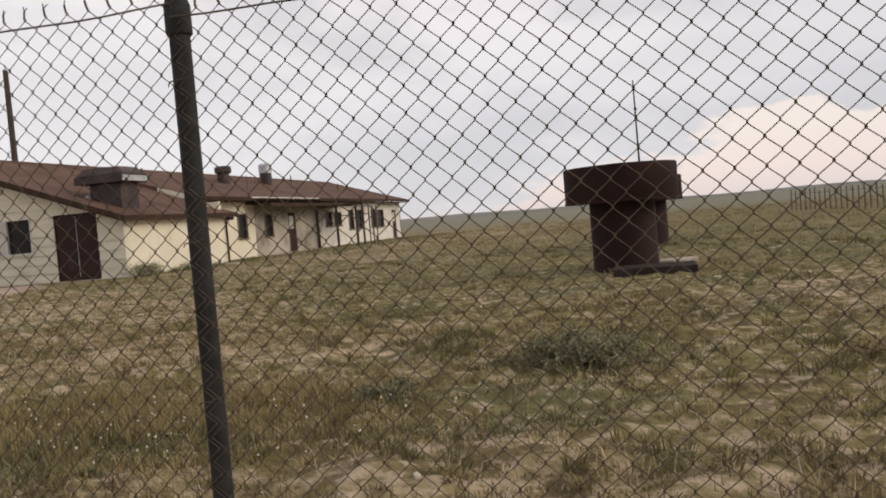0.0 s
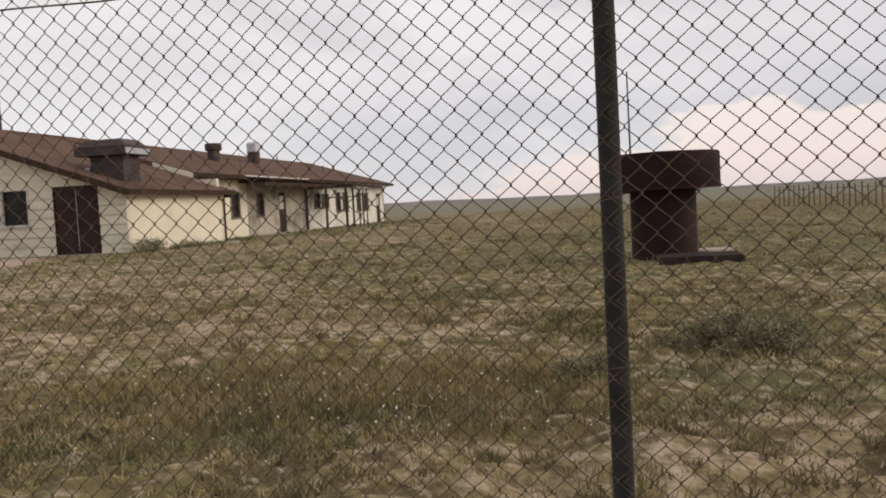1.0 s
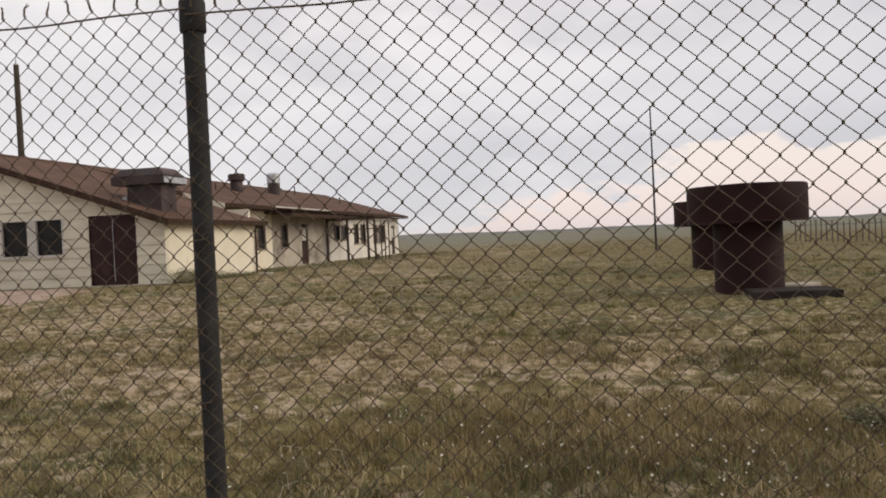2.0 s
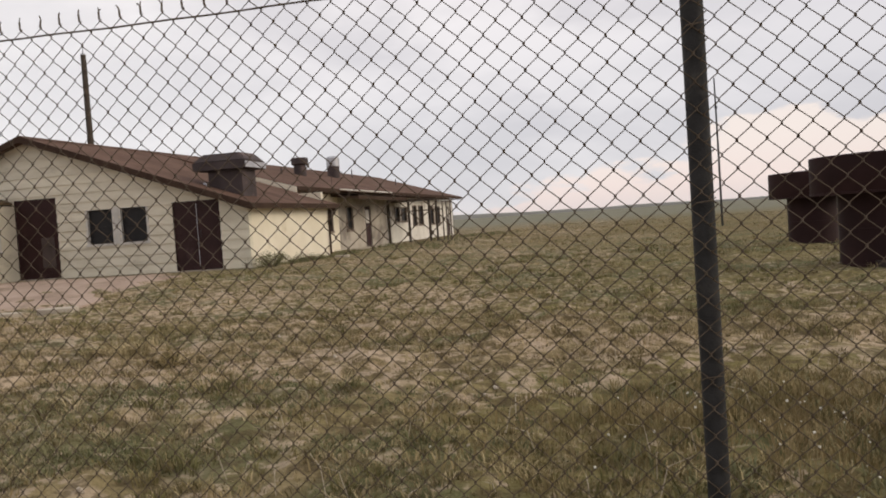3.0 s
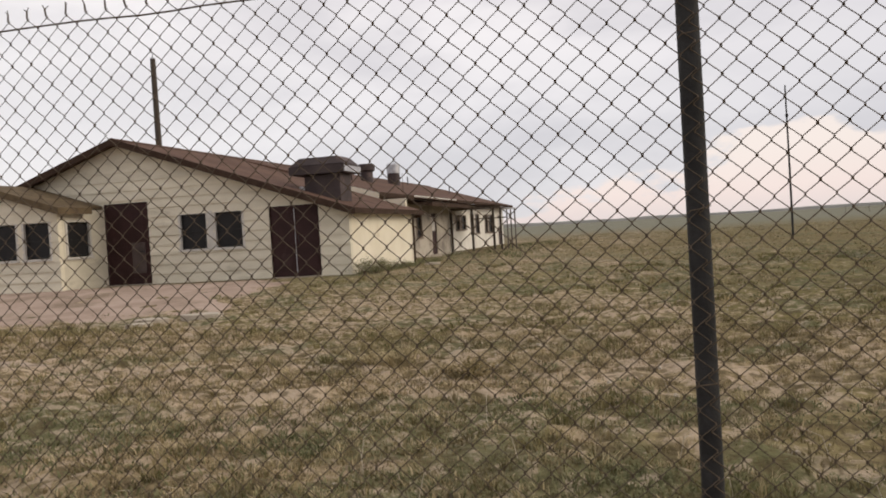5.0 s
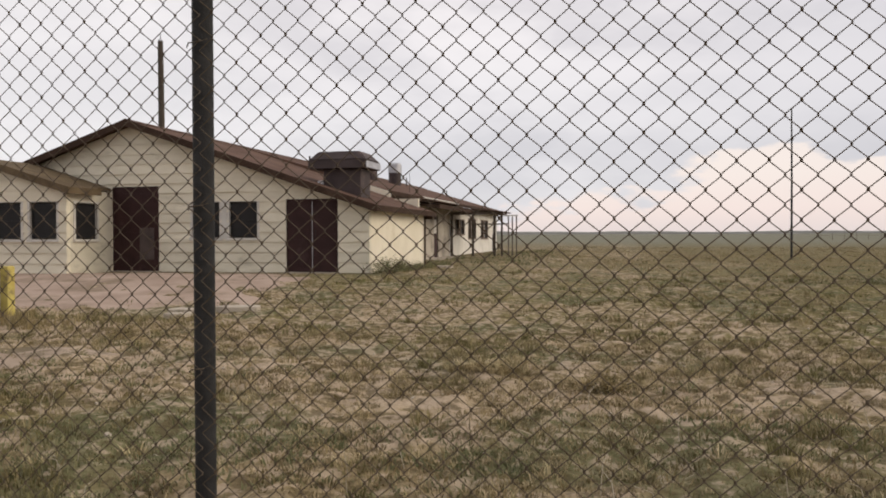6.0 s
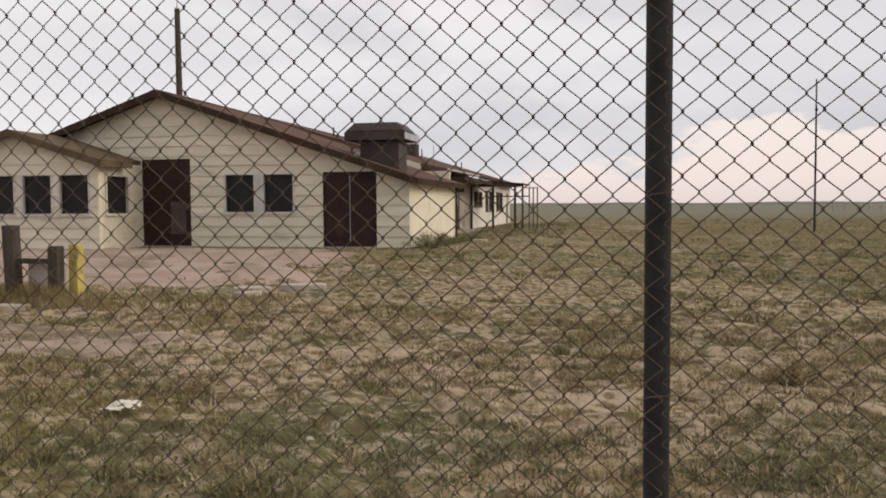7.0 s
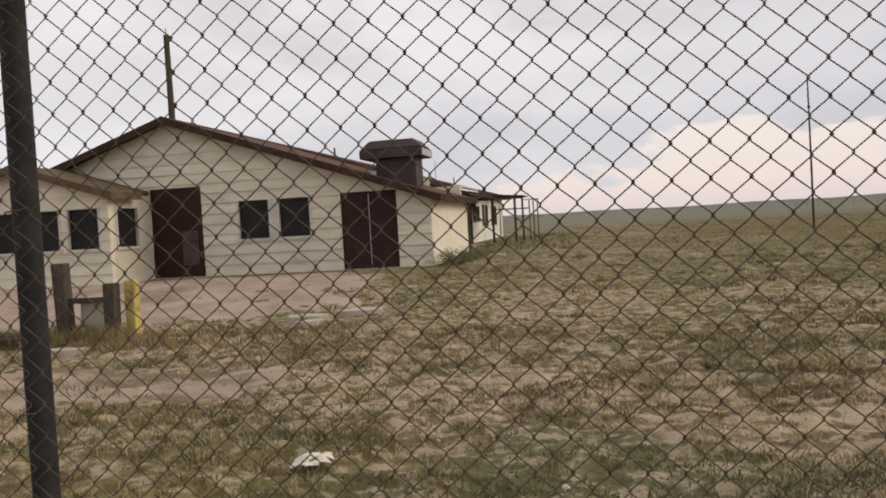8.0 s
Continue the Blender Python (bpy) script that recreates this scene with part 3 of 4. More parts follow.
part("wing_wall", gable(bmesh.new(), [-0.3, 2.38, WING_TOP - 0.02], WING_OPEN, wing_left, wing_right, WY, WY + 0.14), M_SIDING, house, "cream gable wall of the small wing")
part("wing_side_wall", side_wall(bmesh.new(), WX - 0.14, WX, WY + 0.14, -0.001, -0.3, 2.36, [(-1.74, -0.74, 0.95, 2.02)]), M_SIDING, house)
part("wing_west_wall", box((W_LEFT, WY + 0.14, -0.3), (W_LEFT + 0.14, -0.001, 2.36)), M_SIDING, house)
we = WX + 0.27
wz = WING_TOP + 0.1 - WING_SLOPE * (we - WPX)
wm = WING_TOP + 0.1 - WING_SLOPE * (WX - WPX)
for sgn in (1, -1):
    e, wall_x = WPX + sgn * (we - WPX), WPX + sgn * (WX - WPX)
    roof_slab("wing_roof", [(WPX, WY - 0.3, WING_TOP + 0.1), (wall_x, WY - 0.3, wm), (wall_x, -0.06, wm), (WPX, -0.06, WING_TOP + 0.1)][::sgn], M_TAN, 0.08)
    roof_slab("wing_eave", [(wall_x + sgn * 0.002, WY - 0.3, wm), (e, WY - 0.3, wz), (e, -0.95, wz), (wall_x + sgn * 0.002, -0.95, wm)][::sgn], M_TAN, 0.08)
    part("wing_rake_board", prism([(WPX, WY - 0.303, WING_TOP + 0.11), (e, WY - 0.303, wz + 0.01), (e, WY - 0.303, wz - 0.19), (WPX, WY - 0.303, WING_TOP - 0.09)], (0, -0.045, 0)),
         M_TAN, house, "faded tan rake board")
part("wing_eave_board", box((we + 0.002, WY - 0.34, wz - 0.18), (we + 0.04, -0.95, wz + 0.005)), M_TAN, house)
part("wing_soffit", box((WX + 0.03, WY - 0.29, wz - 0.16), (we, -0.95, wz - 0.14)), M_SOFFIT, house)


def window(parent, axis, u0, u1, z0, z1, face, mullion=False, trim=M_TRIM):
    """A window in a wall: axis 'x' faces -y at y=face, axis 'y' faces +x at x=face."""
    def b(a0, a1, c0, c1, d0, d1, bevel=0.0):
        if axis == "x":
            return box((a0, face + d0, c0), (a1, face + d1, c1), bevel)
        return box((face - d1, a0, c0), (face - d0, a1, c1), bevel)
    f = 0.05
    win = part("window", b(u0 + f, u1 - f, z0 + f, z1 - f, 0.075, 0.085), M_GLASS, parent, "dark dusty window")
    part("jamb", b(u0 - 0.05, u0 + 0.02, z0, z1, -0.035, 0.1), trim, win, "chalky white frame")
    part("jamb", b(u1 - 0.02, u1 + 0.05, z0, z1, -0.035, 0.1), trim, win, "chalky white frame")
    part("head", b(u0 - 0.05, u1 + 0.05, z1 - 0.02, z1 + 0.03, -0.03, 0.1), trim, win)
    part("sill", b(u0 - 0.07, u1 + 0.07, z0 - 0.05, z0 + 0.02, -0.07, 0.1), trim, win)
    for z in ((z0 + z1) / 2,):
        part("glazing_bar", b(u0 + 0.02, u1 - 0.02, z - 0.012, z + 0.012, 0.05, 0.074), M_POST, win)
    part("sash", b(u0 + 0.02, u0 + 0.055, z0 + 0.02, z1 - 0.02, 0.045, 0.095), M_POST, win)
    part("sash", b(u1 - 0.055, u1 - 0.02, z0 + 0.02, z1 - 0.02, 0.045, 0.095), M_POST, win)
    return win


for o in MAIN_OPEN[2:]:
    window(house, "x", *o, 0.0)
for o in WING_OPEN:
    window(house, "x", *o, WY)
window(house, "y", -1.74, -0.74, 0.95, 2.02, WX)
for o in REC_OPEN_CREAM + REC_OPEN_PORCH[:1] + REC_OPEN_FAR[:6]:
    window(house, "y", *o, REC_X, trim=M_SOFFIT)

part("mullion_panel", box((-4.49, -0.045, 0.95), (-4.33, -0.002, 2.1)), M_TRIM, house, "pale panel between the windows")


def door_leaf(x0, x1, z0, z1, label):
    d = part("door", box((x0, 0.03, z0), (x1, 0.075, z1)), M_MAROON, house, label)
    w = x1 - x0
    for a, b in ((0.07, 0.46), (0.52, 0.93)):
        part("door_panel", box((x0 + 0.1 * w, 0.018, z0 + (z1 - z0) * a), (x1 - 0.1 * w, 0.029, z0 + (z1 - z0) * b), 0.004), M_MAROON, d)
    return d


mid = (-2.487 - 0.93) / 2
door_leaf(-2.46, mid - 0.012, 0.02, 2.06, "dark maroon double door leaf")
right_leaf = door_leaf(mid + 0.012, -0.957, 0.02, 2.06, "dark maroon double door leaf")
part("astragal", box((mid - 0.009, 0.012, 0.12), (mid + 0.006, 0.029, 2.0)), M_ZINC, right_leaf, "pale strip between the leaves")
part("handle", tube([(mid + 0.12, -0.0, 1.0), (mid + 0.12, -0.03, 1.02), (mid + 0.12, -0.03, 1.18), (mid + 0.12, 0.0, 1.2)], [0.011] * 4, 8), M_POST, right_leaf, "dark pull handle")
big_door = door_leaf(-8.06, -6.565, 0.02, 2.5, "wide dark maroon door")
part("kick_pane", box((-7.2, 0.008, 0.35), (-6.72, 0.0165, 1.3), 0.002), M_PANE, big_door, "lighter lower pane with a painted-in reflection")
part("handle", tube([(-6.75, 0.0, 1.0), (-6.75, -0.05, 1.0), (-6.75, -0.05, 1.02), (-6.87, -0.05, 1.02)], [0.014] * 4, 8), M_POST, big_door)
for x0, x1, z1 in ((-2.487, -0.93, 2.09), (-8.09, -6.535, 2.53)):
    part("door_frame", box((x0, 0.0, 0.0), (x0 + 0.028, 0.14, z1)), M_MAROON, house)
    part("door_frame", box((x1 - 0.028, 0.0, 0.0), (x1, 0.14, z1)), M_MAROON, house)
    part("door_frame", box((x0 + 0.028, 0.0, z1 - 0.028), (x1 - 0.028, 0.14, z1)), M_MAROON, house)
    part("door_sill", box((x0 - 0.05, -0.16, -0.15), (x1 + 0.05, -0.032, 0.012)), M_CONCRETE, house)
for o in (REC_OPEN_PORCH[1], REC_OPEN_FAR[6]):
    d = part("door", box((REC_X - 0.1, o[0] + 0.03, 0.0), (REC_X - 0.05, o[1] - 0.03, 1.97)), M_MAROON, house, "dark side door with a pale upper pane")
    part("pane", box((REC_X - 0.049, o[0] + 0.2, 1.15), (REC_X - 0.042, o[1] - 0.2, 1.8)), M_TRIM, d)
part("downpipe", tube([(0.06, FRONT_END - 0.1, -0.05), (0.06, FRONT_END - 0.1, 1.6)], [0.035, 0.035], 10), M_FASCIA, house, "brown downpipe", smooth=True)

# siding boards, each its own piece
SIDE = 0.29


def siding(openings, left, right, y, z_top, z_knee):
    lines = [0.0]
    while lines[-1] < z_top - 0.05:
        lines.append(min(lines[-1] + SIDE, z_top))
    extra = sorted(set(lines + ([z_knee] if z_knee else [])))
    for z0, z1, spans in bands(extra, openings, left, right):
        base = SIDE * math.floor(z0 / SIDE + 1e-6)
        d0 = 0.042 - 0.034 * (z0 - base) / SIDE
        d1 = 0.042 - 0.034 * (z1 - base) / SIDE
        for a0, a1, b0, b1 in spans:
            if b0 - a0 < 0.05:
                continue
            bm = bmesh.new()
            g = 0.003
            c = [(a0 + g, z0), (b0 - g, z0), (max(b1 - g, a1 + 2 * g), z1), (a1 + g, z1)]
            f = [bm.verts.new((x, y - (d0 if z == z0 else d1), z)) for x, z in c]
            r = [bm.verts.new((x, y - 0.002, z)) for x, z in c]
            bm.faces.new(f)
            for i in range(4):
                bm.faces.new((f[i], r[i], r[(i + 1) % 4], f[(i + 1) % 4]))
            bmesh.ops.recalc_face_normals(bm, faces=bm.faces)
            part("siding_board", bm, M_SIDING, house)


# ---------------------------------------------------------------- on the roof
def roof_z(x):
    return RZ - SLOPE * abs(x - RIDGE_X)


def rear_roof_z(x):
    return RZ + (P_Z - RZ) * (x - RIDGE_X) / (P_X - RIDGE_X)


cooler = thing("roof_cooler", (-1.1, 1.6, roof_z(-1.1)), "dark steel cooler hood standing on the brown roof", "roof cooler")
part("body", box((-1.64, 0.75, 1.9), (-0.5, 1.65, 2.99), 0.02), M_COOLER, cooler)
HX0, HX1, HY0, HY1 = -2.04, -0.28, 0.55, 1.9
part("hood", prism([(HX0, HY0, 3.0), (HX1, HY0, 3.0), (HX1, HY1, 3.0), (HX0, HY1, 3.0)], (0, 0, 0.24)), M_COOLER, cooler, "dark overhanging hood")
r = prism([(HX0, HY0, 3.242), (HX1, HY0, 3.242), (HX1, HY1, 3.242), (HX0, HY1, 3.242)], (0, 0, 0.26))
for v in r.verts:
    if v.co.z > 3.3:
        v.co.x = (HX0 + HX1) / 2 + (v.co.x - (HX0 + HX1) / 2) * 0.72
        v.co.y = (HY0 + HY1) / 2 + (v.co.y - (HY0 + HY1) / 2) * 0.72
bmesh.ops.bevel(r, geom=[e for e in r.edges], offset=0.03, segments=2, affect="EDGES")
part("hood_top", r, M_COOLER, cooler)
part("lip", box((HX1 + 0.002, HY0, 3.02), (HX1 + 0.03, HY1, 3.2)), M_ZINC, cooler, "pale metal edge strip")
part("flashing", box((-1.8, 0.7, roof_z(-1.8) - 0.3), (-1.642, 1.7, roof_z(-1.8) + 0.06)), M_ZINC, cooler, "pale metal flashing")

vent = thing("roof_vent", (-4.77, 15.05, rear_roof_z(-4.77)), "dark flared roof vent pipe", "roof vent", "vents on the ridge")
part("pipe", lathe((-4.77, 15.05), [(0.30, 3.3), (0.30, 4.2)], 20), M_COOLER, vent, smooth=True)
part("cap", lathe((-4.77, 15.05), [(0.31, 4.15), (0.41, 4.22), (0.41, 4.46), (0.36, 4.52)], 20), M_COOLER, vent, smooth=True)
vent = thing("roof_vent", (-5.2, 20.6, rear_roof_z(-5.2)), "roof vent with a bright galvanised upper drum", "roof vent", "vents on the ridge")
part("pipe", lathe((-5.2, 20.6), [(0.34, 3.3), (0.34, 4.42)], 20), M_COOLER, vent, smooth=True)
part("cap", lathe((-5.2, 20.6), [(0.36, 4.42), (0.37, 4.86), (0.30, 4.96)], 20), M_ZINC, vent, "galvanised drum", smooth=True)
for x, y, h in ((-5.6, 9.5, 0.35), (-5.9, 25.5, 0.5), (-4.2, 29.0, 0.4), (-4.5, 12.3, 0.3)):
    z = rear_roof_z(x)
    solid("vent_pipe", tube([(x, y, z - 0.1), (x, y, z + h)], [0.035, 0.035], 10), M_COOLER, "thin dark plumbing vent pipe on the roof", "vent pipe", smooth=True)
x, y = -2.2, 12.5
solid("aerial_rod", tube([(x, y, rear_roof_z(x) - 0.1), (x, y, 3.75)], [0.012, 0.008], 6), M_COOLER, "thin rod aerial on the porch roof", "aerial")

# ---------------------------------------------------------------- poles
pole = thing("utility_pole", (-12.9, 10.475, -0.05), "weathered wooden utility pole behind the house", "utility pole")
part("shaft", tube([(-12.9, 10.475, -0.3), (-12.9, 10.475, 5), (-12.93, 10.475, 9.6)], [0.17, 0.14, 0.115], 14), M_WOOD, pole, smooth=True)
part("cap", lathe((-12.93, 10.475), [(0.12, 9.6), (0.10, 9.66)], 14), M_ZINC, pole)
part("insulator_pin", tube([(-12.93, 10.475, 9.64), (-12.93, 10.475, 9.9)], [0.018, 0.014], 6), M_POST, pole)
px, py = 15.3, 23.2
mast = thing("thin_mast", (px, py, hz(px, py)), "thin dark metal mast standing in the grass", "mast")
part("shaft", tube([(px, py, hz(px, py) - 0.3), (px, py, 3.5), (px - 0.02, py, 7.5)], [0.06, 0.05, 0.035], 8), M_POST, mast, smooth=True)
part("clamp", lathe((px, py), [(0.075, 5.9), (0.075, 6.02)], 8), M_POST, mast)


# ---------------------------------------------------------------- mushroom shafts
def shaft(x, y, z, label, pad):
    t = thing("vent_shaft", (x, y, z), label, "vent shaft", "maroon shafts in the yard")
    part("stem", lathe((x, y), [(0.60, z - 0.15), (0.60, z + 0.04), (0.585, z + 0.05), (0.585, z + 1.27)], 44), M_TANK, t, smooth=True)
    part("cap", lathe((x, y), [(0.55, z + 1.27), (1.0, z + 1.245), (1.01, z + 1.26), (1.01, z + 1.87), (0.99, z + 1.89), (0.3, z + 1.93)], 56), M_TANK, t, "wide drum cap", smooth=True)
    part("rim", lathe((x, y), [(1.0, z + 1.238), (1.022, z + 1.242), (1.022, z + 1.275), (1.0, z + 1.278)], 56), M_TANK, t, smooth=True)
    part("weld_band", lathe((x, y), [(0.585, z + 0.62), (0.592, z + 0.625), (0.592, z + 0.65), (0.585, z + 0.655)], 44), M_TANK, t, smooth=True)
    (a, b), (c, d), zt = pad
    s = solid("concrete_pad", box((a, b, z - 0.2), (c, d, zt), 0.015), M_PADDARK, "low dark concrete pad beside a shaft", "pad")
    return t


shaft(15.08, -6.62, -0.275, "dark maroon mushroom-shaped steel vent shaft in grass", ((14.9, -8.05), (16.25, -7.1), -0.16))
shaft(15.44, 0.62, -0.30, "dark maroon mushroom-shaped steel vent shaft farther off", ((14.17, 0.0), (16.2, 1.5), -0.2))

# ---------------------------------------------------------------- far fences
far_fence = thing("far_fence", (24, 30, hz(24, 30)), "far row of thin dark fence posts across the prairie", "fence")
legs = [((31, 9), (23.8, 30), 44, 1.2), ((50, 178), (86, 172), 16, 1.6)]
for (xa, ya), (xb, yb), n, hgt in legs:
    for i in range(n):
        k = i / (n - 1)
        x, y = xa + (xb - xa) * k, ya + (yb - ya) * k
        z = hz(x, y)
        lean = random.uniform(-0.04, 0.04)
        part("fence_post", tube([(x, y, z - 0.1), (x + lean, y, z + hgt * random.uniform(0.88, 1.06))], [0.042, 0.036], 6), M_GREYWOOD, far_fence)
    for hh in (0.95,):
        part("strand", tube([(xa, ya, hz(xa, ya) + hh), ((xa + xb) / 2, (ya + yb) / 2, hz((xa + xb) / 2, (ya + yb) / 2) + hh), (xb, yb, hz(xb, yb) + hh)], [0.012] * 3, 4), M_WIRE, far_fence)

# ---------------------------------------------------------------- bollards by the yard
def bollard(name, x, y, w, top, mat, label, lean=0.0):
    z = hz(x, y)
    bm = box((x - w / 2, y - w / 2, z - 0.15), (x + w / 2, y + w / 2, top), 0.02)
    for v in bm.verts:
        v.co.x += lean * (v.co.z - z) + 0.012 * noise.noise(v.co * 7)
    return solid(name, bm, mat, label, "post", group="old posts by the yard")


bollard("timber_post", -2.42, -12.0, 0.17, 0.88, M_WOOD, "tall weathered square timber post in weeds", -0.03)
bollard("timber_post", -1.77, -12.0, 0.15, 0.60, M_WOOD, "short dark timber post beside a yellow one", 0.02)
bollard("yellow_post", -1.60, -11.8, 0.14, 0.62, M_YELLOW, "short post with chipped yellow paint")
bollard("yellow_post", -3.52, -12.1, 0.2, 0.50, M_YELLOW, "low yellow painted post with chipped edges")
bm = box((-2.30, -11.9, -0.3), (-1.86, -11.6, 0.42), 0.06)
for v in bm.verts:
    v.co += Vector((noise.noise(v.co * 3), noise.noise(v.co * 3 + Vector((5, 0, 0))), noise.noise(v.co * 4))) * 0.05
solid("concrete_block", bm, M_CONCRETE, "rough grey concrete block between two posts", "block")
bm = tube([(-4.6, -12.3, -0.06), (-3.4, -12.25, -0.03), (-2.55, -12.2, -0.05)], [0.09, 0.09, 0.08], 8)
solid("fallen_log", bm, M_WOOD, "pale fallen timber rail lying in grass", "timber")
solid("rail", box((-2.36, -12.03, 0.36), (-1.8, -11.97, 0.43), 0.006), M_WOOD, "thin dark timber rail between two posts", "rail")


def slab_piece(x, y, lx, ly, turn, label="flat broken pale concrete slab piece"):
    z = hz(x, y)
    bm = bmesh.new()
    n = 9
    ring = []
    for i in range(n):
        a = 2 * math.pi * i / n
        k = 0.8 + 0.4 * random.random()
        ring.append((lx * k * math.cos(a), ly * k * math.sin(a)))
    c, s = math.cos(turn), math.sin(turn)
    prism([(x + u * c - v * s, y + u * s + v * c, z + 0.075) for u, v in ring], (0, 0, -0.13), bm)
    bmesh.ops.bevel(bm, geom=[e for e in bm.edges], offset=0.012, segments=1, affect="EDGES")
    return solid("slab_piece", bm, M_CONCRETE, label, "rubble", group="broken slab pieces")


for x, y, lx, ly, a in ((-0.15, -9.5, 0.35, 0.2, 0.1), (0.55, -9.0, 0.42, 0.22, 0.3), (-2.15, -12.55, 0.4, 0.13, 0.3), (0.2, -10.3, 0.2, 0.12, 0.8),
                        (1.2, 4.3, 0.3, 0.15, 0), (16.0, -6.3, 0.42, 0.3, 0.4)):
    slab_piece(x, y, lx, ly, a)

# the scrap of white plastic in the grass
bm = bmesh.new()
n = 22
grid = [[bm.verts.new((2.69 + 0.26 * (i / n - 0.5) * (1 + 0.25 * noise.noise((j * 0.3, 1, 0))), -17.22 + 0.24 * (j / n - 0.5) * (1 + 0.3 * noise.noise((i * 0.3, 4, 0))), 0))
         for i in range(n + 1)] for j in range(n + 1)]
for row in grid:
    for v in row:
        v.co.z = hz(v.co.x, v.co.y) + 0.055 + 0.03 * noise.noise(v.co * 11) + 0.007 * noise.noise(v.co * 40)
for j in range(n):
    for i in range(n):
        if noise.noise((i * 0.17, j * 0.17, 7)) > -0.22 and (i / n - 0.5) ** 2 + (j / n - 0.5) ** 2 < 0.23:
            bm.faces.new((grid[j][i], grid[j][i + 1], grid[j + 1][i + 1], grid[j + 1][i]))
bmesh.ops.delete(bm, geom=[v for v in bm.verts if not v.link_faces], context="VERTS")
scrap = solid("plastic_scrap", bm, M_LITTER, "crumpled white plastic scrap lying in the grass", "litter", smooth=True)
sol = scrap.modifiers.new("thickness", "SOLIDIFY")
sol.thickness = 0.004

# ---------------------------------------------------------------- chain-link fence
POSTS = [19.76, 16.95, 14.147, 11.363, 8.563, 5.732, 2.830, 0.03]
# a knot of the mesh in each bay, from east to west: x and z; half a diamond's width and height
BAYS = [(17.6600, 1.3300), (14.6320, 1.2905), (13.2937, 1.3475), (10.6410, 1.3970), (6.9825, 1.4607), (4.1479, 1.4083), (1.2000, 1.4000)]
HALF_W, HALF_H = 0.03986, 0.03906
ROW_SLOPE = -0.0116


def fence_y(x):
    """The fence's y along its run: askew and bent to fit the camera's view."""
    return float(np.interp(x, (2.8, 4.2, 7.0, 10.6, 13.3, 14.65), (-19.48, -19.478, -19.464, -19.495, -19.53, -19.55)))


def fence_top(x):
    """Height of the mesh's topmost crossings."""
    return 1.79 + (8.6 - x) * 0.027


fence = thing("chain_link_fence", (10, fence_y(10), hz(10, fence_y(10))), "chain-link fence with dark round posts and knuckled top", "fence")
for x in POSTS:
    zb, zt = hz(x, fence_y(x)), fence_top(x)
    y = fence_y(x) + 0.038
    post = part("post", tube([(x, y, zb - 0.3), (x, y, zb + 0.6), (x, y, zt - 0.06)], [0.0325, 0.0325, 0.0325], 20), M_POST, fence, "dark weathered round steel post", smooth=True)
    part("collar", lathe((x, y), [(0.038, zt - 0.10), (0.041, zt - 0.095), (0.041, zt - 0.01), (0.030, zt + 0.025), (0.016, zt + 0.03)], 20), M_POST, post, "cast post cap", smooth=True)
    for s in (-1, 1):
        part("prong", tube([(x + s * 0.014, y, zt + 0.02), (x + s * 0.016, y, zt + 0.12), (x + s * 0.016, y + s * 0.05, zt + 0.34)], [0.008, 0.008, 0.007], 8), M_POST, post, "wire arm")
    for z in (zt - 0.25, zt - 0.75, zt - 1.25):
        part("tie", tube([(x - 0.034, y - 0.035, z - 0.01), (x - 0.02, y - 0.05, z), (x + 0.02, y - 0.05, z + 0.004), (x + 0.034, y - 0.035, z + 0.012)], [0.0022] * 4, 5), M_WIRE, post)


def bar(vl, fl, a, b, r):
    """A four-sided bar between two points, appended to plain lists."""
    d = (b - a).normalized()
    u = d.cross(Vector((0, 1, 0))).normalized() * r
    w = Vector((0, 1, 0)) * r
    k = len(vl)
    for p in (a, b):
        vl.extend([p + u, p + w, p - u, p - w])
    for i in range(4):
        j = (i + 1) % 4
        fl.append((k + i, k + j, k + 4 + j, k + 4 + i))


def warp(x, z):
    """Small sags and bulges of an old mesh."""
    return Vector((x + 0.002 * noise.noise((x * 1.1, 0.0, z * 1.3)) + 0.0016 * noise.noise((x * 9, 3.0, z * 9)),
                   fence_y(x) + 0.008 * noise.noise((x * 0.9, 5.0, z * 1.1)),
                   z + 0.002 * noise.noise((x * 0.8, 9.0, z * 1.2)) + 0.0016 * noise.noise((x * 9, 1.0, z * 9))))


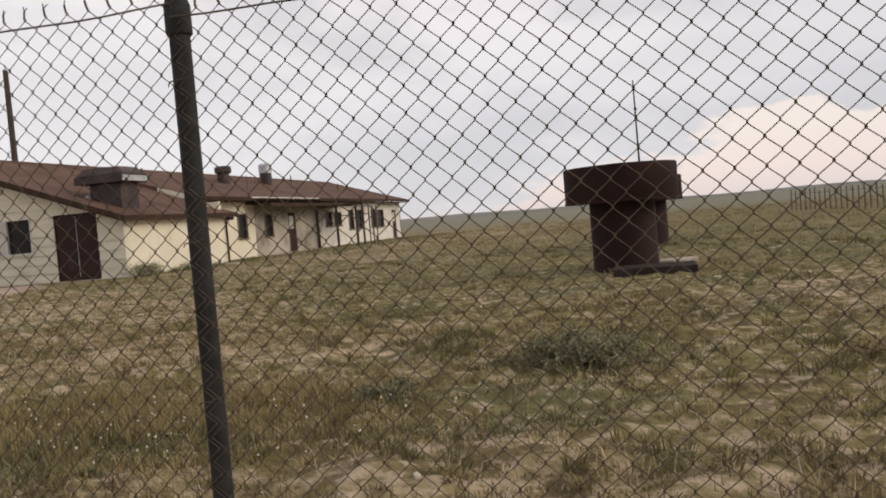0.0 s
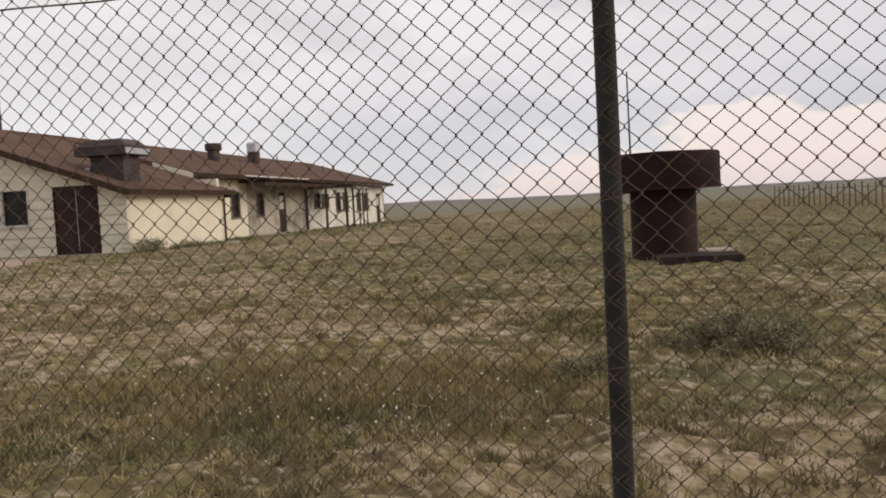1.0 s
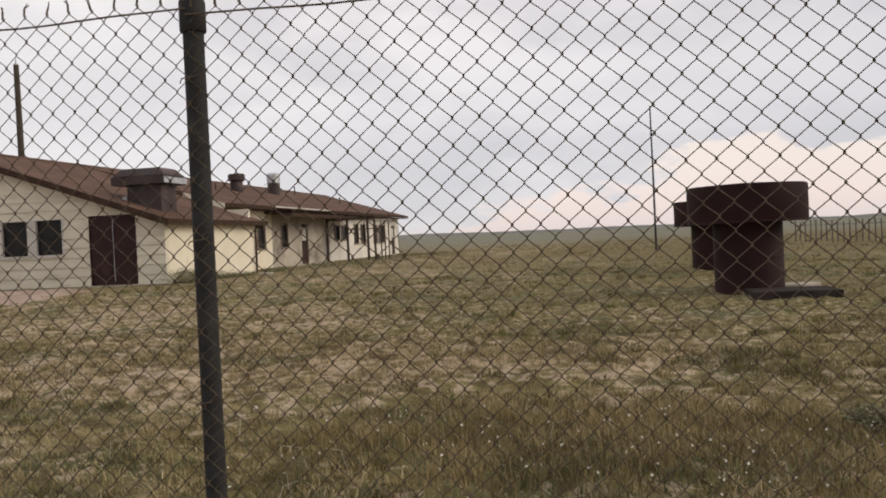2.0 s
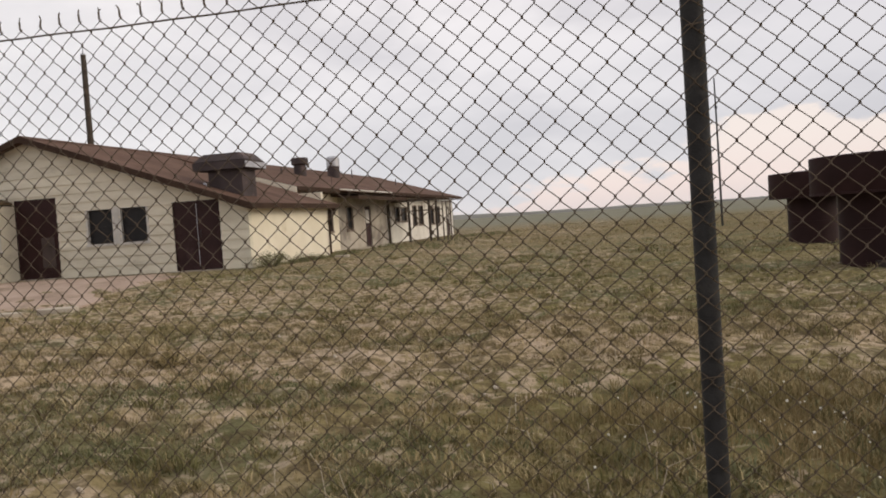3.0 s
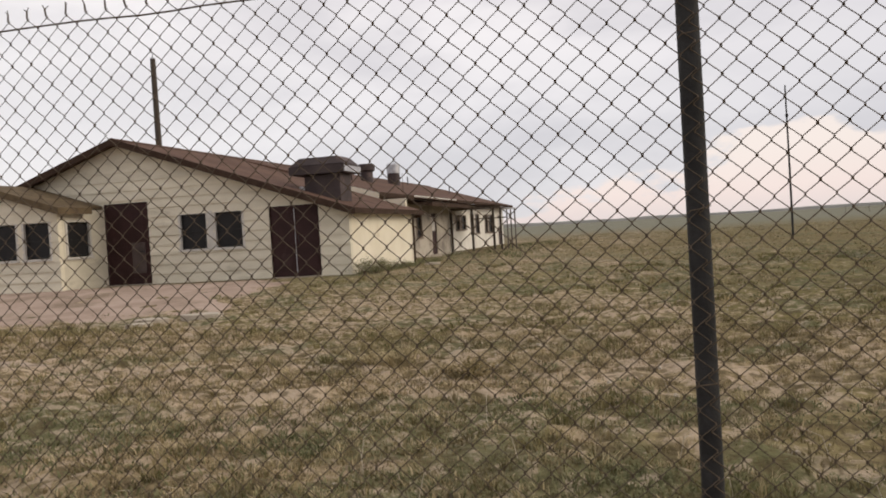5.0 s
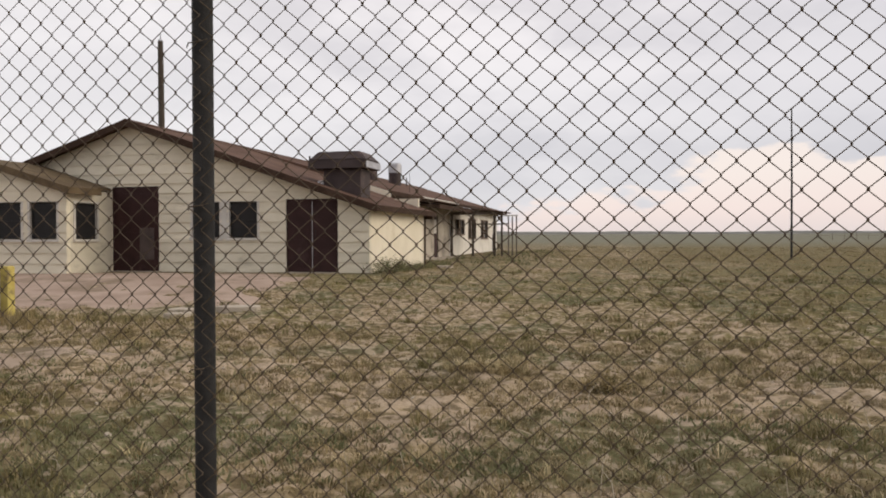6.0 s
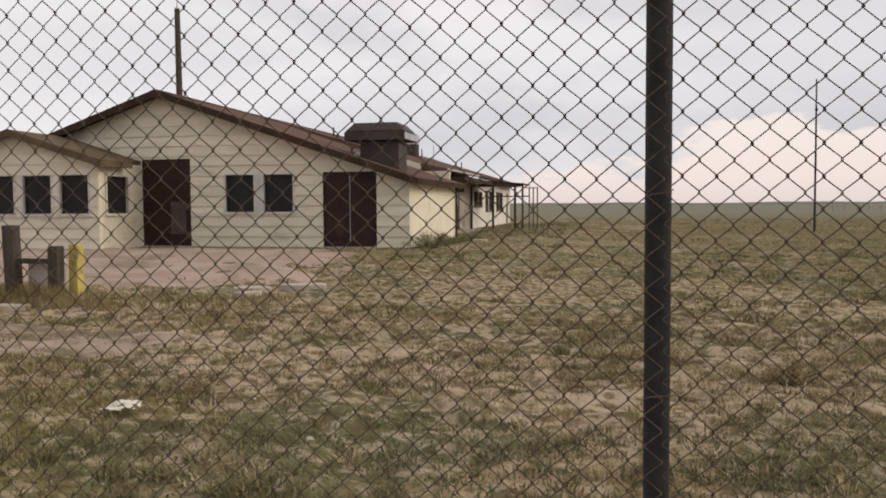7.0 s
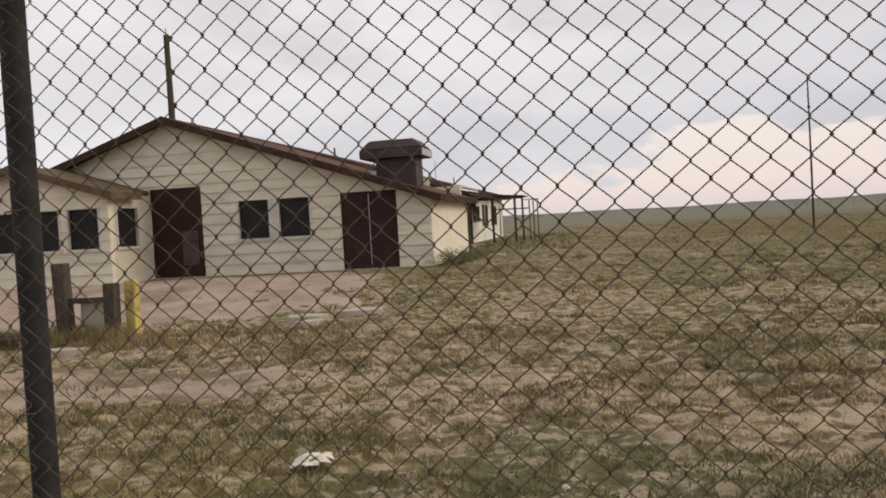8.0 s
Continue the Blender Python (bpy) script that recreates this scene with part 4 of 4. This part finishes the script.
for (xa, xb), (kx, kz) in zip(zip(POSTS[1:], POSTS[:-1]), BAYS):
    vl, fl = [], []
    hw, hh, middle = HALF_W, HALF_H, (xa + xb) / 2
    i0, i1 = math.ceil((xa - kx) / hw), math.ceil((xb - kx) / hw)
    top_row = kz + 2 * hh * round((fence_top(middle) - ROW_SLOPE * (middle - kx) - kz) / (2 * hh))
    for i in range(i0, i1):
        x0, x1 = kx + i * hw, kx + (i + 1) * hw
        low = hz(x0, fence_y(x0)) + 0.01
        pts, z, side = [], top_row + ROW_SLOPE * (x0 - kx), i % 2
        while z > low:
            for dz in (0.0018, -0.0018):
                p = warp((x0 - 0.0016, x1 + 0.0016)[side], z)
                p.z += dz
                p.y += (0.003 if dz > 0 else -0.003) * (1 if side else -1)
                pts.append(p)
            z -= hh
            side ^= 1
        for a, b in zip(pts, pts[1:]):
            bar(vl, fl, a, b, 0.0016)
        # the dark knots where two wires hook into each other
        for a, b in zip(pts[::2], pts[1::2]):
            if i % 2 and a.x > (x0 + x1) / 2 or not i % 2 and a.x < (x0 + x1) / 2:
                bar(vl, fl, a + Vector((0, 0, 0.003)), b - Vector((0, 0, 0.003)), 0.0024)
        # twisted barb where the wire ends above the top crossings
        if i % 2 == 0:
            tip = pts[0] + Vector((random.uniform(-0.006, 0.006), random.uniform(-0.006, 0.006), 0.026))
            bar(vl, fl, pts[0], tip, 0.0042)
            bar(vl, fl, tip, tip + Vector((random.uniform(-0.012, 0.012), 0, 0.016)), 0.0022)
            bar(vl, fl, tip, tip + Vector((random.uniform(-0.016, 0.016), 0.004, 0.012)), 0.0022)
    me = bpy.data.meshes.new("mesh_panel")
    o = origin[fence]
    me.from_pydata([tuple(v - o) for v in vl], [], fl)
    me.materials.append(M_WIRE)
    ob = new("mesh_panel", me)
    ob.parent = fence
    tagged(ob, "oxidised diamond wire mesh", kind="stuff")
    # tension wire threaded under the barbs, sagging between the posts
    pts = []
    for k in range(25):
        u = k / 24
        x = xa + (xb - xa) * u
        pts.append((x, fence_y(x) - 0.008, top_row + ROW_SLOPE * (x - kx) - 0.022 - 0.010 * math.sin(math.pi * u) ** 0.5 + 0.008 * noise.noise((x * 3, 2, 0))))
    part("tension_wire", tube(pts, [0.0032] * 25, 6), M_WIRE, fence)
    pts = []
    for k in range(33):
        u = k / 32
        x = xa + (xb - xa) * u
        pts.append((x, fence_y(x) + 0.04, fence_top(x) + 0.235 - 0.05 * math.sin(math.pi * u) + 0.006 * noise.noise((x * 5, 6, 0))))
    bm = tube(pts, [0.0026] * 33, 5)
    for k in range(2, 32, 3):
        x, y, z = pts[k]
        for s in (-1, 1):
            tube([(x - 0.012, y, z - 0.014 * s), (x + 0.012, y, z + 0.014 * s)], [0.0018, 0.001], 4, bm)
    part("barbed_strand", bm, M_WIRE, fence, "sagging barbed wire strand")

# ---------------------------------------------------------------- plants
rng = np.random.default_rng(11)


def blades(name, cx, cy, count, spread_r, tall, wide, mat, label, category="grass", flop=0.5, seed=0, as_thing=False):
    """Clumps of thin bent blades round the given centres, in one mesh."""
    r = np.random.default_rng(seed)
    cx, cy = np.repeat(cx, count), np.repeat(cy, count)
    n = len(cx)
    ang, rad = r.uniform(0, 2 * np.pi, n), np.sqrt(r.uniform(0, 1, n)) * np.repeat(spread_r, count)
    x, y = cx + rad * np.cos(ang), cy + rad * np.sin(ang)
    z = height(x, y) - 0.01
    h = np.repeat(tall, count) * r.uniform(0.45, 1.15, n)
    lean_a = ang + r.normal(0, 0.9, n)
    lean = h * r.uniform(0.1, 1.0, n) * flop
    face = r.uniform(0, np.pi, n)
    w = wide * r.uniform(0.6, 1.3, n)
    wx, wy = np.cos(face) * w, np.sin(face) * w
    mx, my, mz = x + np.cos(lean_a) * lean * 0.35, y + np.sin(lean_a) * lean * 0.35, z + h * 0.6
    tx, ty, tz = x + np.cos(lean_a) * lean, y + np.sin(lean_a) * lean, z + h * (1 - 0.25 * flop * r.uniform(0, 1, n))
    v = np.stack([np.column_stack(c) for c in ((x - wx, y - wy, z), (x + wx, y + wy, z), (mx + wx * 0.7, my + wy * 0.7, mz), (mx - wx * 0.7, my - wy * 0.7, mz), (tx, ty, tz))], 1)
    k = np.arange(n) * 5
    quads = np.column_stack((k, k + 1, k + 2, k + 3)).tolist()
    tris = np.column_stack((k + 3, k + 2, k + 4)).tolist()
    me = bpy.data.meshes.new(name)
    me.from_pydata(v.reshape(-1, 3).tolist(), [], quads + tris)
    me.materials.append(mat)
    tone = me.attributes.new("tuft", "FLOAT", "POINT")
    tone.data.foreach_set("value", np.repeat(np.repeat(r.uniform(0, 1, n // count), count), 5).astype(np.float32))
    return tagged(new(name, me), label, category, kind="" if as_thing else "stuff")


def scatter(n, x0, x1, y0, y1, seed, keep):
    r = np.random.default_rng(seed)
    x, y = r.uniform(x0, x1, n), r.uniform(y0, y1, n)
    p = keep(x, y)
    ok = r.uniform(0, 1, n) < p
    bare = (x < 0.4) & (y > -9.6) & (y < -0.0)
    inside = (x < 0.5) & (y > -2.4) & (y < 35)
    ok &= ~inside & (~bare | (r.uniform(0, 1, n) < np.where((y < -7.6) | (x > -1.0), 0.4, 0.05)))
    track = (((x + 1.6) / 3.4) ** 2 + ((y + 14.6) / 1.15) ** 2) < 1
    ok &= ~track | (r.uniform(0, 1, n) < 0.4)
    return x[ok], y[ok]


def dry_keep(x, y):
    return 0.25 + 0.75 * smooth(vnoise(x, y, 1.1, 21), 0.35, 0.7)


x, y = scatter(19000, -4, 20, -19.3, -11.5, 31, dry_keep)
blades("dry_grass", x, y, 20, rng.uniform(0.04, 0.13, len(x)), rng.uniform(0.02, 0.075, len(x)), 0.0042, M_DRY, "short dry straw-coloured prairie grass tufts", flop=1.25, seed=1)
x, y = scatter(5200, -10, 26, -11.5, 6, 32, dry_keep)
blades("dry_grass", x, y, 11, rng.uniform(0.08, 0.26, len(x)), rng.uniform(0.03, 0.085, len(x)), 0.008, M_DRY, "short dry straw-coloured prairie grass tufts", flop=1.25, seed=2)
x, y = scatter(9000, 0, 60, 6, 70, 33, dry_keep)
blades("dry_grass", x, y, 7, rng.uniform(0.2, 0.6, len(x)), rng.uniform(0.04, 0.11, len(x)), 0.02, M_DRY, "far dry prairie grass", flop=0.8, seed=3)


# rounder bunches of grass that stand over the short growth, close by and across the yard
x, y = scatter(2600, -3, 20, -19.2, -12.0, 36, lambda x, y: 0.08 + 0.75 * smooth(vnoise(x, y, 0.8, 71), 0.52, 0.8))
blades("bunch_grass", x, y, 46, rng.uniform(0.05, 0.17, len(x)), rng.uniform(0.05, 0.125, len(x)), 0.0045, M_BUNCH, "soft bunches of olive and straw grass", flop=0.95, seed=14)
x, y = scatter(3200, -3, 26, -12.0, 4, 37, lambda x, y: 0.08 + 0.6 * smooth(vnoise(x, y, 1.3, 72), 0.5, 0.8))
blades("bunch_grass", x, y, 26, rng.uniform(0.08, 0.24, len(x)), rng.uniform(0.05, 0.12, len(x)), 0.010, M_BUNCH, "soft bunches of olive and straw grass", flop=0.95, seed=15)


# pale straw bunches, thickest near the fence
x, y = scatter(2300, -3, 20, -19.3, -13.5, 38, lambda x, y: (0.08 + 0.5 * smooth(vnoise(x, y, 0.6, 73), 0.5, 0.8)) * (0.45 + 0.55 * smooth(y, -16.0, -18.0)))
blades("straw_tufts", x, y, 38, rng.uniform(0.04, 0.14, len(x)), rng.uniform(0.04, 0.10, len(x)), 0.004, M_STRAW, "pale dry straw tufts in the grass", flop=1.3, seed=16)
sx, sy = 5.85 + rng.normal(0, 0.2, 60), -14.5 + rng.normal(0, 0.12, 60)
blades("straw_mound", sx, sy, 40, rng.uniform(0.05, 0.14, 60), rng.uniform(0.05, 0.14, 60), 0.006, M_STRAW, "pale mound of matted dry straw", flop=1.4, seed=17, as_thing=True)


def green_keep(x, y):
    return smooth(vnoise(x, y, 1.9, 44), 0.56, 0.8) * 0.9 + 0.03


x, y = scatter(3600, -4, 20, -19.3, -9, 34, green_keep)
blades("green_weeds", x, y, 18, rng.uniform(0.05, 0.17, len(x)), rng.uniform(0.025, 0.065, len(x)), 0.007, M_GREEN, "low green weeds among dry grass", "weeds", flop=1.3, seed=4)
x, y = scatter(5200, -2, 40, -9, 34, 35, green_keep)
blades("green_weeds", x, y, 10, rng.uniform(0.15, 0.4, len(x)), rng.uniform(0.03, 0.06, len(x)), 0.014, M_GREEN, "low green weeds among dry grass", "weeds", flop=1.3, seed=5)

# rank grass round the old posts
r = np.random.default_rng(78)
wx, wy = -2.2 + r.normal(0, 0.75, 230), -12.2 + r.normal(0, 0.16, 230)
blades("rank_grass", wx, wy, 14, r.uniform(0.03, 0.1, 230), r.uniform(0.08, 0.24, 230), 0.005, M_BROWNWEED, "rank brown grass round the old posts", flop=0.6, seed=8)
wx, wy = r.uniform(-5.0, 1.2, 420), -11.2 + r.normal(0, 0.45, 420)
blades("rank_grass", wx, wy, 16, r.uniform(0.05, 0.16, 420), r.uniform(0.05, 0.16, 420), 0.006, M_BUNCH, "fringe of rank grass along the gravel yard", flop=0.8, seed=18)
wx, wy = r.uniform(0.08, 0.8, 150), r.uniform(0.2, 7.5, 150)
blades("rank_grass", wx, wy, 12, r.uniform(0.05, 0.16, 150), r.uniform(0.08, 0.22, 150), 0.007, M_GREEN, "rank olive grass along the side wall", flop=0.7, seed=10)
wx, wy = r.uniform(-1.2, 3.5, 170), r.uniform(7.5, 34, 170)
blades("rank_grass", wx, wy, 12, r.uniform(0.1, 0.35, 170), r.uniform(0.08, 0.2, 170), 0.014, M_GREEN, "rank olive grass along the far side wall", flop=0.8, seed=12)
# greener strip along the fence
gx2, gy2 = r.uniform(1.0, 9.0, 420), r.uniform(-19.1, -17.3, 420)
ok = r.uniform(0, 1, 420) < smooth(vnoise(gx2, gy2, 0.9, 61), 0.35, 0.65)
blades("green_weeds", gx2[ok], gy2[ok], 24, r.uniform(0.06, 0.2, ok.sum()), r.uniform(0.03, 0.075, ok.sum()), 0.007, M_GREEN, "low green weeds along the fence", "weeds", flop=1.2, seed=9)
# the taller brown weed bed inside the fence, with pale seed heads
r = np.random.default_rng(77)
bx, by = 12.5 + r.normal(0, 0.85, 1100), -17.45 + r.normal(0, 0.48, 1100)
by = np.maximum(by, -19.2)
blades("brown_weeds", bx, by, 18, r.uniform(0.05, 0.16, 1100), r.uniform(0.05, 0.15, 1100), 0.0035, M_BROWNWEED, "bed of taller brown and olive weeds", "weeds", flop=0.7, seed=6)
bx2, by2 = 12.5 + r.normal(0, 0.7, 120), -17.8 + r.normal(0, 0.4, 120)
blades("green_weeds", bx2, by2, 20, r.uniform(0.05, 0.16, 120), r.uniform(0.05, 0.13, 120), 0.005, M_GREEN, "green weeds in the weed bed", "weeds", flop=0.8, seed=7)
bm = bmesh.new()
for i in range(150):
    x, y = 12.7 + random.gauss(0, 0.95), -18.0 + random.gauss(0, 0.38)
    z = hz(x, y) + random.uniform(0.06, 0.17)
    s = random.uniform(0.003, 0.008)
    m = Matrix.Translation((x, y, z)) @ Euler((random.random() * 3, random.random() * 3, 0)).to_matrix().to_4x4() @ Matrix.Diagonal((s, s, s * 0.6, 1))
    bmesh.ops.create_icosphere(bm, subdivisions=1, radius=1, matrix=m)
tagged(new("seed_heads", finish("seed_heads", bm, M_FLOWER)), "pale seed heads scattered over the weeds", "weeds", kind="stuff")


def shrub(x, y, rx, ry, h, n, seed, label, mat=None, name="shrub"):
    """A low shrub: woody stems with many small leaves over an uneven mound."""
    r = np.random.default_rng(seed)
    t = thing(name, (x, y, hz(x, y)), label, "shrub")
    bm = bmesh.new()
    ends = []
    for i in range(26):
        a, k = r.uniform(0, 2 * math.pi), r.uniform(0.25, 1)
        e = Vector((x + rx * k * math.cos(a), y + ry * k * math.sin(a), hz(x, y) + h * (1.05 - 0.65 * k * k) * r.uniform(0.7, 1.1)))
        b0 = Vector((x + 0.12 * rx * math.cos(a), y + 0.12 * ry * math.sin(a), hz(x, y) - 0.03))
        m = (b0 + e) / 2 + Vector((0, 0, h * 0.15))
        tube([b0, m, e], [0.006, 0.004, 0.002], 4, bm, False)
        ends.append((b0, m, e))
    part("stems", bm, M_WOOD, t)
    vl, fl = [], []
    for i in range(n):
        b0, m, e = ends[i % len(ends)]
        k = r.uniform(0.3, 1.05)
        p = b0.lerp(m, k * 2) if k < 0.5 else m.lerp(e, k * 2 - 1)
        p = p + Vector(r.normal(0, 0.09, 3)) * Vector((rx, ry, h * 1.2)).length * 0.55
        p.z = max(p.z, hz(p.x, p.y) + 0.005)
        d = Vector(r.normal(0, 1, 3)).normalized()
        s = Vector(r.normal(0, 1, 3)).cross(d).normalized()
        ln = r.uniform(0.008, 0.02) * (0.7 + rx)
        q = len(vl)
        vl.extend([p - d * ln, p + s * ln * 0.32, p + d * ln, p - s * ln * 0.32])
        fl.append((q, q + 1, q + 2, q + 3))
    me = bpy.data.meshes.new("leaves")
    o = origin[t]
    me.from_pydata([tuple(v - o) for v in vl], [], fl)
    me.materials.append(mat or M_BUSH)
    ob = new("leaves", me)
    ob.parent = t
    tagged(ob, kind="stuff")
    return t


shrub(14.95, -16.2, 0.55, 0.4, 0.19, 7500, 1, "low dusty dark-green shrub in dry grass")
shrub(14.0, -17.3, 0.25, 0.2, 0.14, 1200, 2, "small dark-green weed clump in dry grass")
shrub(0.62, 0.0, 0.85, 0.5, 0.40, 3200, 3, "olive weeds growing at the house corner", M_GREEN)
shrub(0.6, 2.4, 0.45, 0.9, 0.24, 1600, 4, "low olive weeds along the side wall", M_GREEN)
shrub(16.95, -16.4, 0.42, 0.3, 0.15, 1800, 8, "low dry brown shrub in the grass", M_BROWNWEED)
shrub(6.85, -15.2, 0.26, 0.22, 0.17, 1500, 9, "small brown bush standing in dry grass", M_BROWNWEED)
shrub(1.15, -13.1, 0.24, 0.2, 0.16, 1200, 10, "small brown bush standing in dry grass", M_BROWNWEED)

# flat mats of green weeds
MATS = ((4.1, -17.35, 0.5, 0.22), (2.1, -16.4, 0.35, 0.2), (5.1, -17.15, 0.5, 0.22), (6.6, -17.3, 0.6, 0.25), (7.5, -16.4, 0.4, 0.2), (4.1, -18.0, 0.5, 0.2), (7.5, -18.2, 0.45, 0.2),
        (9.2, -16.9, 0.5, 0.22), (10.0, -17.95, 0.45, 0.2), (8.4, -18.2, 0.3, 0.15), (11.4, -16.7, 0.6, 0.25), (11.6, -18.6, 0.35, 0.15), (12.8, -18.0, 0.35, 0.14), (1.5, -15.7, 0.4, 0.18), (14.7, -17.8, 0.25, 0.12))
for seed, (mx, my, sx, sy) in enumerate(MATS, 51):
    n = 60
    r = np.random.default_rng(seed)
    blades("weed_mat", mx + r.normal(0, sx, n), my + r.normal(0, sy, n), 26, r.uniform(0.05, 0.15, n), r.uniform(0.02, 0.06, n), 0.005, M_GREEN,
           "low mat of green weeds in dry grass", "weeds", flop=1.1, seed=seed, as_thing=True)

# pale dry stalks and small stones
bm = bmesh.new()
for i in range(140):
    x, y = random.uniform(1, 17), random.uniform(-19.0, -15.5)
    z, a, l = hz(x, y), random.uniform(0, 6.3), random.uniform(0.08, 0.24)
    tube([(x, y, z - 0.01), (x + math.cos(a) * l * 0.2, y + math.sin(a) * l * 0.2, z + l * 0.6), (x + math.cos(a) * l * 0.7, y + math.sin(a) * l * 0.7, z + l * 0.75)], [0.0025, 0.002, 0.001], 4, bm, False)
tagged(new("dry_stalks", finish("dry_stalks", bm, M_TWIG)), "pale bent dry stalks in the grass", "stalks", kind="stuff")
bm = bmesh.new()
for i in range(420):
    x, y = random.uniform(-2, 18), -19.2 + 13 * random.random() ** 1.5
    s = random.uniform(0.008, 0.03)
    m = Matrix.Translation((x, y, hz(x, y) + s * 0.2)) @ Euler((random.random(), random.random(), random.random() * 6)).to_matrix().to_4x4() @ Matrix.Diagonal((s, s * 0.8, s * 0.5, 1))
    bmesh.ops.create_icosphere(bm, subdivisions=1, radius=1, matrix=m)
tagged(new("pebbles", finish("pebbles", bm, M_CONCRETE)), "small pale stones scattered over the soil", "stones", kind="stuff")

# ---------------------------------------------------------------- siding, last
siding(MAIN_OPEN, main_left, main_right, 0.0, RIDGE_Z - 0.08, 1.86)
siding(WING_OPEN, wing_left, wing_right, WY, WING_TOP - 0.08, 2.38)
